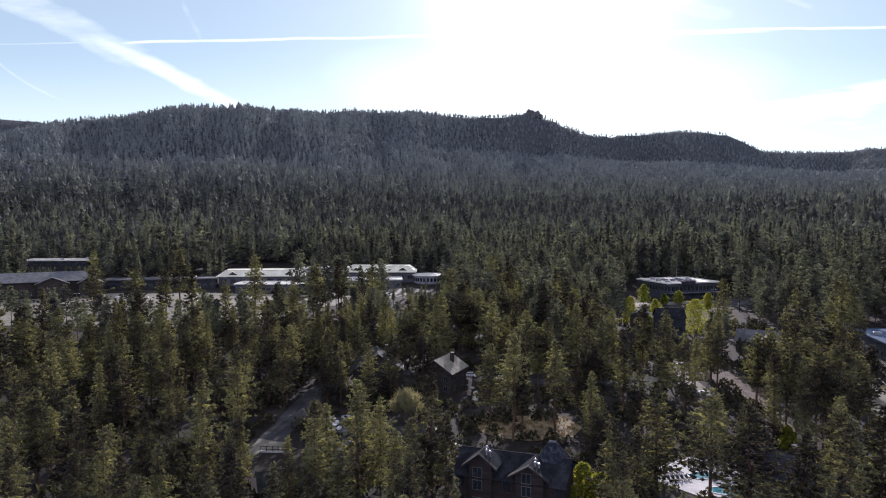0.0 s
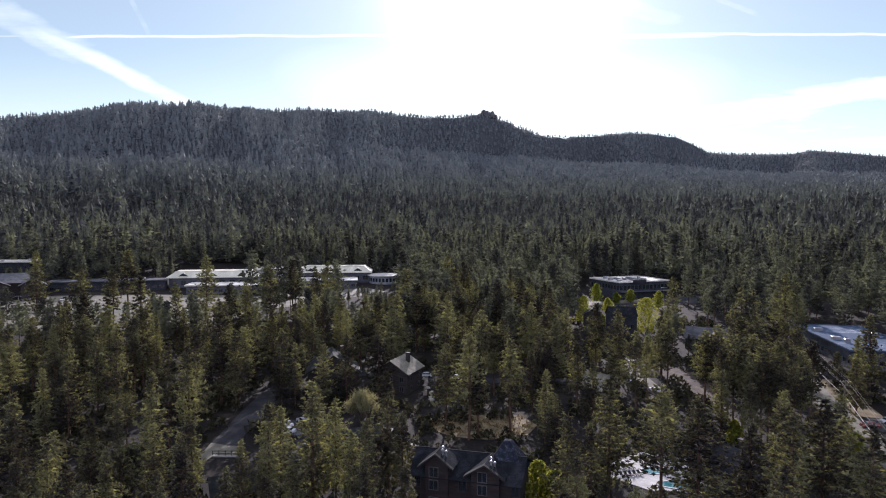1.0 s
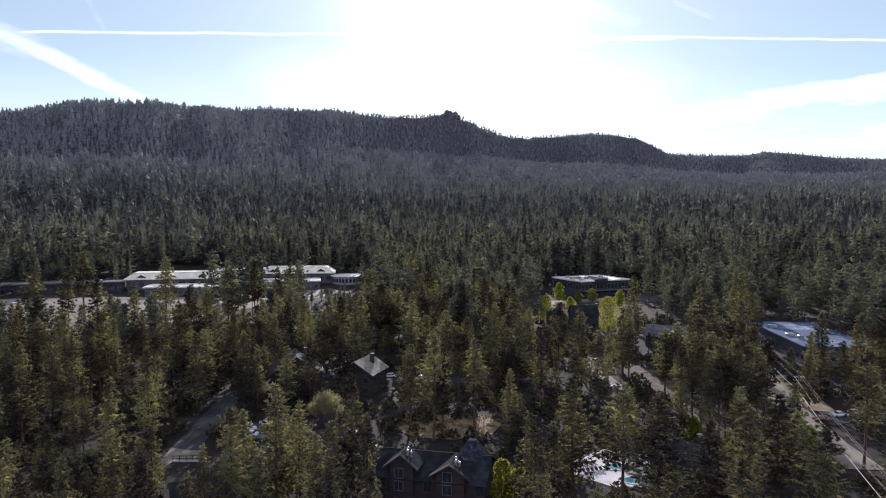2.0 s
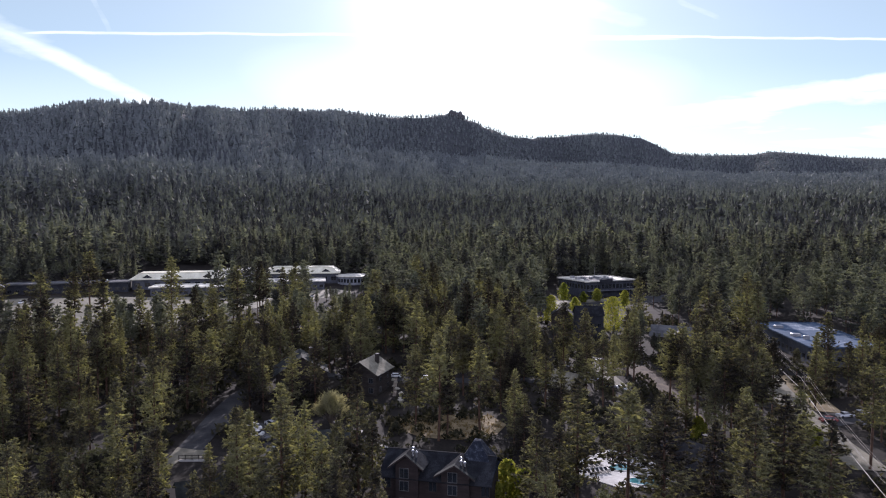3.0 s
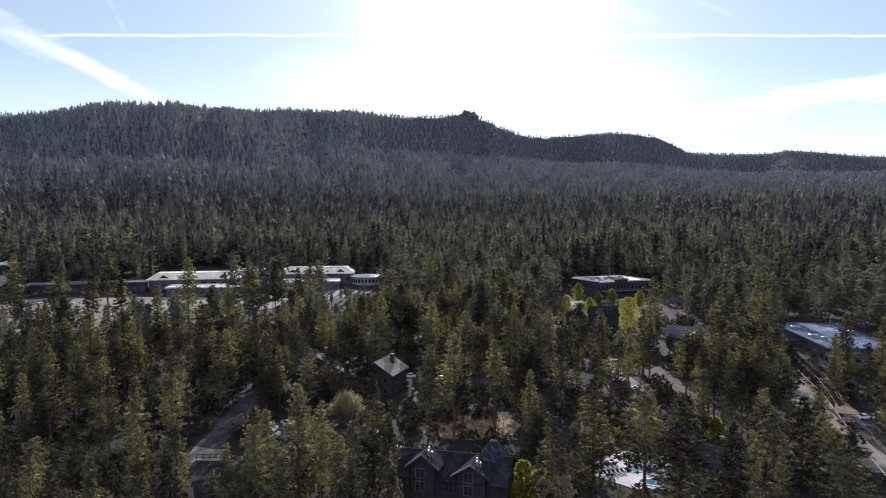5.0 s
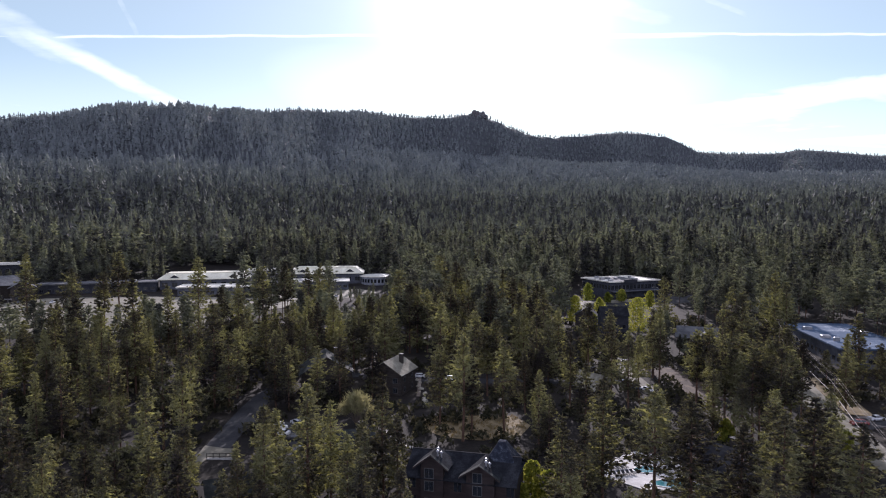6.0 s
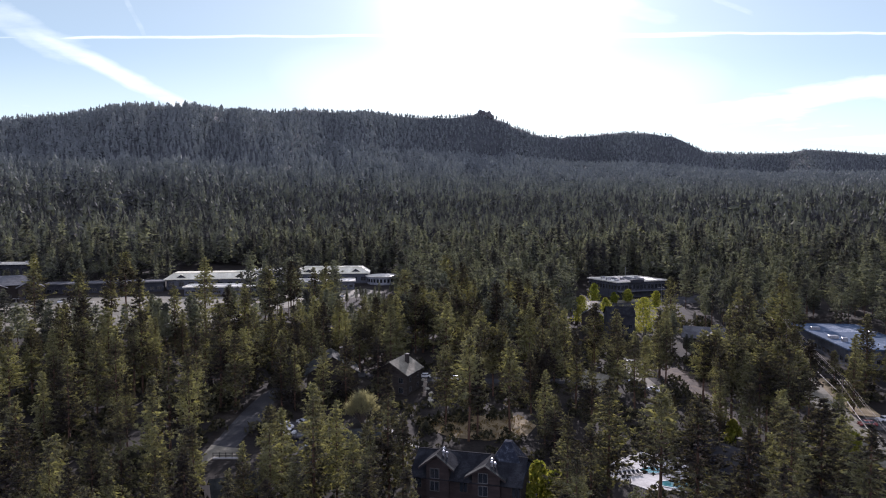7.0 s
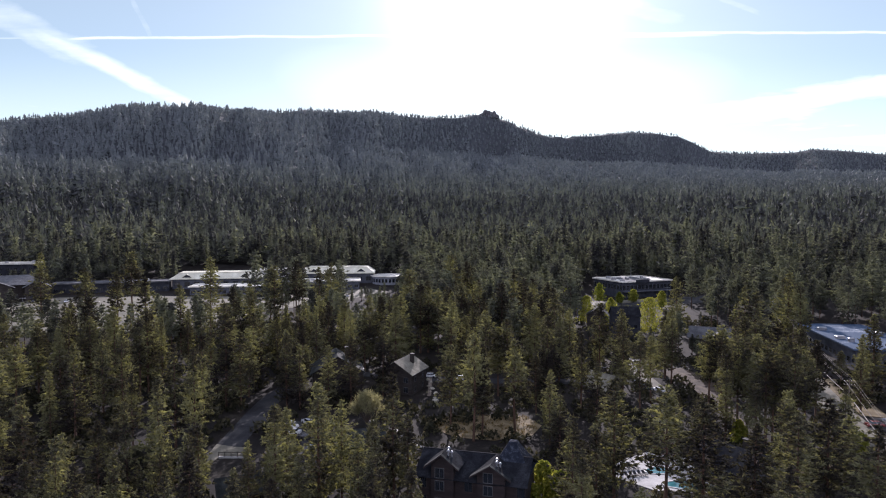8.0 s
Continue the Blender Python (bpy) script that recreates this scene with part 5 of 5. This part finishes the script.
def make_forest():
    bands = plant()
    first = bands[0]
    r = np.hypot(first[:, 0], first[:, 1])
    order = np.argsort(r)
    spare = 300 - len(KNOWN)
    single = np.concatenate([KNOWN, first[order[:spare]]])
    rest = first[order[spare:]]
    # model pines for the near trees, each with its own habit
    rng = random.Random(5)
    models = []
    for k in range(8):
        base, rad, full = 2.0 + k * 1.05, rng.uniform(4.5, 5.7), rng.uniform(0.60, 0.82)
        v, limbs = pine_crown(40 + k, base, rad, 108 - 4 * k, 9, 8, 0.82, 0.165, full)
        models.append((triangles("crown", v, NEAR_NEEDLES), trunk_shape(rng, 24.0, limbs, 0.30, 6, 2).mesh("trunk", BARK)))
    for k in range(2):
        v, limbs = pine_crown(60 + k, 9.5 + 2.5 * k, 5.4, 78, 9, 8, 0.82, 0.165, 0.66)
        models.append((triangles("crown", v, NEAR_NEEDLES), trunk_shape(rng, 24.0, limbs, 0.30, 6, 2).mesh("trunk", BARK)))
    lone, grove = len(PINES_NEAR), len(PINES_NEAR) + len(PINES_LANE) + len(PINES_GROVE)
    pr = np.random.default_rng(3)
    for i, (x, y, h) in enumerate(single):
        # the pines before the lodge are leafy to the ground, those of the groves have bare stems
        crown, trunk = models[8 + i % 2 if 44 < x < 50 and y < 120 or 80 < x < 115 and 150 < y < 198 else i % 4 if i < lone else 4 + i % 4 if i < grove else i % 8]
        size = "tall" if h > 22 else "young" if h < 16 else "slender"
        t = thing("pine_tree", (x, y, gz(x, y)), 0, size + " pine with olive-green needles and a brown trunk", "tree", "pines near the lodge")
        s = h / 24.0
        w = s ** 0.8 * pr.uniform(0.90, 1.16) * (1.22 if x > 40 and math.hypot(x, y) < 140 else 1.08 if h > 26 else 1.0)
        t.matrix_basis = Matrix.LocRotScale((x, y, gz(x, y)), Euler((0, 0, pr.uniform(0, 6.28))), (w, w, s))
        part("crown", crown, None, t)
        part("trunk", trunk, None, t)
    rng = random.Random(8)
    mid = [pine_crown(70 + k, rng.uniform(5, 12), rng.uniform(4.6, 5.8), 60, 6, 5, 1.15, 0.32, rng.uniform(0.52, 0.75))[0] for k in range(10)]
    scatter("pine_wood", rest, mid, "pine wood of tall olive-green trees around the houses", 21)
    stems("pine_stems", rest, "slim brown trunks of the pine wood")
    low = [pine_crown(90 + k, rng.uniform(2.0, 6), rng.uniform(4.2, 5.4), 40, 4, 2, 1.6, 0.48, rng.uniform(0.65, 0.9))[0] for k in range(10)]
    scatter("forest_edge", bands[1], low, "dense pine forest behind the buildings", 22)
    deep = [bough_crown(100 + k, 11, 4, rng.uniform(1.5, 5), rng.uniform(4.0, 5.2), full=rng.uniform(0.7, 0.95)) for k in range(10)]
    scatter("forest_depth", bands[2], deep, "dense pine forest beyond the clearings", 26, squeeze=(1.0, 1.4))
    far = [bough_crown(110 + k, 8, 3, rng.uniform(1.0, 4.0), rng.uniform(4.0, 5.2), full=rng.uniform(0.7, 0.95)) for k in range(10)]
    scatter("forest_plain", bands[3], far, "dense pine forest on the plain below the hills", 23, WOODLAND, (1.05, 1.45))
    upper = np.concatenate(bands[4:])
    share = np.random.default_rng(6).uniform(0, 1, len(upper)) < (np.hypot(upper[:, 0], upper[:, 1]) - 1500) / 900
    loose = [bough_crown(130 + k, 5, 3, rng.uniform(0.5, 2.5), rng.uniform(4.6, 5.6), full=rng.uniform(0.55, 0.8), spire=1.5) for k in range(10)]
    hill = [bough_crown(150 + k, 3, 3, rng.uniform(0.2, 2.0), rng.uniform(5.0, 6.4), full=rng.uniform(0.40, 0.65), spire=0.8) for k in range(12)]
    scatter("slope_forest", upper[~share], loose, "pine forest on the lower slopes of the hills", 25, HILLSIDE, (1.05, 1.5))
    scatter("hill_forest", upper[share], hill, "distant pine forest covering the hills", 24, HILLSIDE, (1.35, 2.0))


make_forest()


def brush():
    """Low bushes on the open ground between the pines."""
    rng, pr = np.random.default_rng(31), random.Random(12)
    x, y = rng.uniform(-150, 190, 9000), rng.uniform(85, 330, 9000)
    az = np.degrees(np.arctan2(x, y))
    keep = (az > -36) & (az < 43) & ~is_paved(x, y)
    patchy = np.sin(x * 0.13) * np.sin(y * 0.11 + 1) + rng.uniform(-0.7, 0.7, len(x)) > 0.1
    x, y = x[keep & patchy], y[keep & patchy]
    protos = []
    for k in range(5):
        v = []
        for i in range(26):
            a, q = pr.uniform(0, 6.283), math.sqrt(pr.uniform(0, 1))
            c = np.array([math.cos(a) * q * 11, math.sin(a) * q * 11, 14 * (1 - q * q) * pr.uniform(0.5, 1.1) + 2])
            d = np.array([pr.gauss(0, 1), pr.gauss(0, 1), pr.gauss(0.6, 0.8)])
            d /= np.linalg.norm(d)
            e = np.cross(d, [pr.gauss(0, 1), pr.gauss(0, 1), pr.gauss(0, 1)])
            e /= np.linalg.norm(e) + 1e-6
            v += [c + d * 6, c - d * 2 + e * 3, c - d * 2 - e * 3]
        protos.append(np.array(v))
    trees = np.stack([x, y, rng.uniform(1.2, 4.6, len(x)) * np.where(x < -12, 1.25, 0.9)], 1)
    scatter("brush", trees, protos, "grey-green brush on the open forest floor", 32, SHRUB)


brush()


def straw():
    """Tufts of dry grass in the clearing."""
    rng, pr = np.random.default_rng(41), random.Random(42)
    x, y = rng.uniform(5, 38, 2600), rng.uniform(162, 188, 2600)
    keep = is_open(x, y, [GLADE]) & (np.sin(x * 0.9) * np.sin(y * 0.8 + 2) + rng.uniform(-0.8, 0.8, len(x)) > -0.1)
    x, y = x[keep], y[keep]
    protos = []
    for k in range(4):
        v = []
        for i in range(9):
            a = pr.uniform(0, 6.283)
            d = np.array([math.cos(a) * 9, math.sin(a) * 9, 24 * pr.uniform(0.5, 1)])
            e = np.array([-math.sin(a), math.cos(a), 0]) * 2.2
            v += [d, e, -e]
        protos.append(np.array(v))
    scatter("dry_grass", np.stack([x, y, rng.uniform(0.35, 0.9, len(x))], 1), protos, "tufts of dry straw-coloured grass in the clearing", 43, STRAW)


straw()


def leafy_tree(x, y, h, radius, mat, label, seed, leaves=1400, size=0.42, limbs_n=9):
    """A broadleaf tree: a forking stem and a loose crown of small leaf sprays."""
    rng = random.Random(seed)
    t = thing("leafy_tree", (x, y, gz(x, y)), 0, label, "tree", "bright young trees")
    stem = Build().tube([(0, 0, -0.3), (0.05, 0, h * 0.35), (0, 0.1, h * 0.75)], [0.16, 0.11, 0.03], 7)
    v = []
    for i in range(limbs_n):
        a, z = 2.4 * i + rng.uniform(-0.4, 0.4), h * (0.2 + 0.55 * i / limbs_n)
        ln = radius * rng.uniform(0.6, 1.0)
        tip = (math.cos(a) * ln, math.sin(a) * ln, z + h * 0.25)
        stem.tube([(0, 0, z), (tip[0] * 0.5, tip[1] * 0.5, z + h * 0.1), tip], [0.06, 0.04, 0.01], 4)
    for i in range(leaves):
        z = rng.uniform(0.10, 1.0)
        edge = radius * (math.sin(math.pi * min(0.99, z) ** 0.72) ** 0.45) * (0.85 + 0.25 * math.sin(i * 0.01 + seed))
        a, q = rng.uniform(0, 6.283), edge * math.sqrt(rng.uniform(0.15, 1.0))
        lump = 0.90 + 0.26 * math.sin(a * 3 + z * 9 + seed) + 0.20 * math.sin(a * 5 - z * 23 + seed)
        c = np.array([math.cos(a) * q * lump, math.sin(a) * q * lump, z * h])
        d = np.array([rng.gauss(0, 1), rng.gauss(0, 1), rng.gauss(0.2, 1)])
        d /= np.linalg.norm(d)
        e = np.cross(d, [rng.gauss(0, 1), rng.gauss(0, 1), rng.gauss(0, 1)])
        e /= np.linalg.norm(e) + 1e-6
        s = size * rng.uniform(0.6, 1.3)
        v += [c + d * s, c - d * s * 0.5 + e * s * 0.6, c - d * s * 0.5 - e * s * 0.6]
    part("trunk", stem, BARK, t)
    part("crown", triangles("crown", np.array(v), mat), None, t)


for i, (x, y, h, rad) in enumerate(((107, 294, 16.5, 6.6), (93, 379, 11, 3.2), (87.0, 322, 13.5, 4.6), (112, 387, 11, 3.4), (89.0, 301, 9, 2.6), (97.5, 318, 13, 3.6), (104, 420, 11, 4.0), (122, 382, 6.5, 2.4), (131, 385, 7.5, 3.0), (139, 363, 9.5, 3.0),
                                    (36, 326, 7.5, 2.2), (45, 299, 8, 2.0), (195, 353, 8.5, 3.2), (80, 159, 6.0, 2.0), (22.6, 121, 7.0, 2.4), (25.5, 125, 9.5, 3.4), (28.6, 123, 8.5, 3.0), (104.5, 151, 5.0, 2.2))):
    leafy_tree(x, y, h, rad, SPRING, "young leafy tree in fresh yellow-green spring leaf", 60 + i, int(900 + 260 * rad))


def budding_tree(x, y, h, radius):
    """A wide shrub-like tree of fine bare twigs, just budding."""
    rng = random.Random(77)
    t = thing("budding_tree", (x, y, gz(x, y)), 0, "wide bare-twigged tree just coming into bud", "tree")
    stem, v = Build(), []
    for i in range(110):
        a, spread = rng.uniform(0, 6.283), math.sqrt(rng.uniform(0.02, 1))
        tip = np.array([math.cos(a) * radius * spread, math.sin(a) * radius * spread, h * (1 - 0.45 * spread ** 2) * rng.uniform(0.85, 1.05)])
        mid = np.array([tip[0] * 0.35, tip[1] * 0.35, tip[2] * 0.5])
        stem.tube([(0, 0, 0), mid, tip], [0.06, 0.03, 0.01], 3)
        for k in range(44):
            s = rng.uniform(0.4, 1.03)
            c = (mid * (1 - s) + tip * s) + np.array([rng.gauss(0, 0.3), rng.gauss(0, 0.3), rng.gauss(0, 0.25)])
            d = (tip - mid) / np.linalg.norm(tip - mid) + np.array([rng.gauss(0, 0.5), rng.gauss(0, 0.5), rng.gauss(0, 0.3)])
            e = np.cross(d, [rng.gauss(0, 1), rng.gauss(0, 1), rng.gauss(0, 1)])
            e /= np.linalg.norm(e) + 1e-6
            v += [c + d * 0.8, c + e * 0.055, c - e * 0.055]
    part("trunk", stem, WOODPOLE, t)
    part("crown", triangles("crown", np.array(v), WILLOW), None, t)


budding_tree(-9.3, 180, 9.0, 4.4)


def rock_outcrop():
    """The crag on the skyline."""
    rng = random.Random(9)
    az, r = 7.35, 2478.0
    x0, y0 = r * math.sin(radians(az)), r * math.cos(radians(az))
    bm = bmesh.new()
    for k, (dx, h, w) in enumerate(((-34, 30, 18), (-14, 27, 20), (8, 20, 22), (27, 25, 15), (-52, 16, 20), (40, 12, 16))):
        made = bmesh.ops.create_icosphere(bm, subdivisions=3, radius=1.0)["verts"]
        for vert in made:
            c = vert.co
            n3 = noise.noise(c * 1.7 + Vector((k * 5.0, 0, 0))) * 0.35
            q = max(abs(c.x), abs(c.y), abs(c.z)) ** 0.35
            vert.co = Vector((dx * 0.52 + c.x / q * w * 0.5 * (1 + n3), c.y / q * 14 * (1 + n3), c.z / q * h * 0.85 * (1 + n3 * 0.5)))
    me = bpy.data.meshes.new("rock_outcrop")
    bm.to_mesh(me)
    bm.free()
    me.materials.append(ROCK)
    ob = tagged(new("rock_outcrop", me), "bare grey granite crag on the wooded skyline", "rock")
    ob.matrix_basis = pose(x0, y0, gz(x0, y0) + 5, 0, 0, -az)


rock_outcrop()
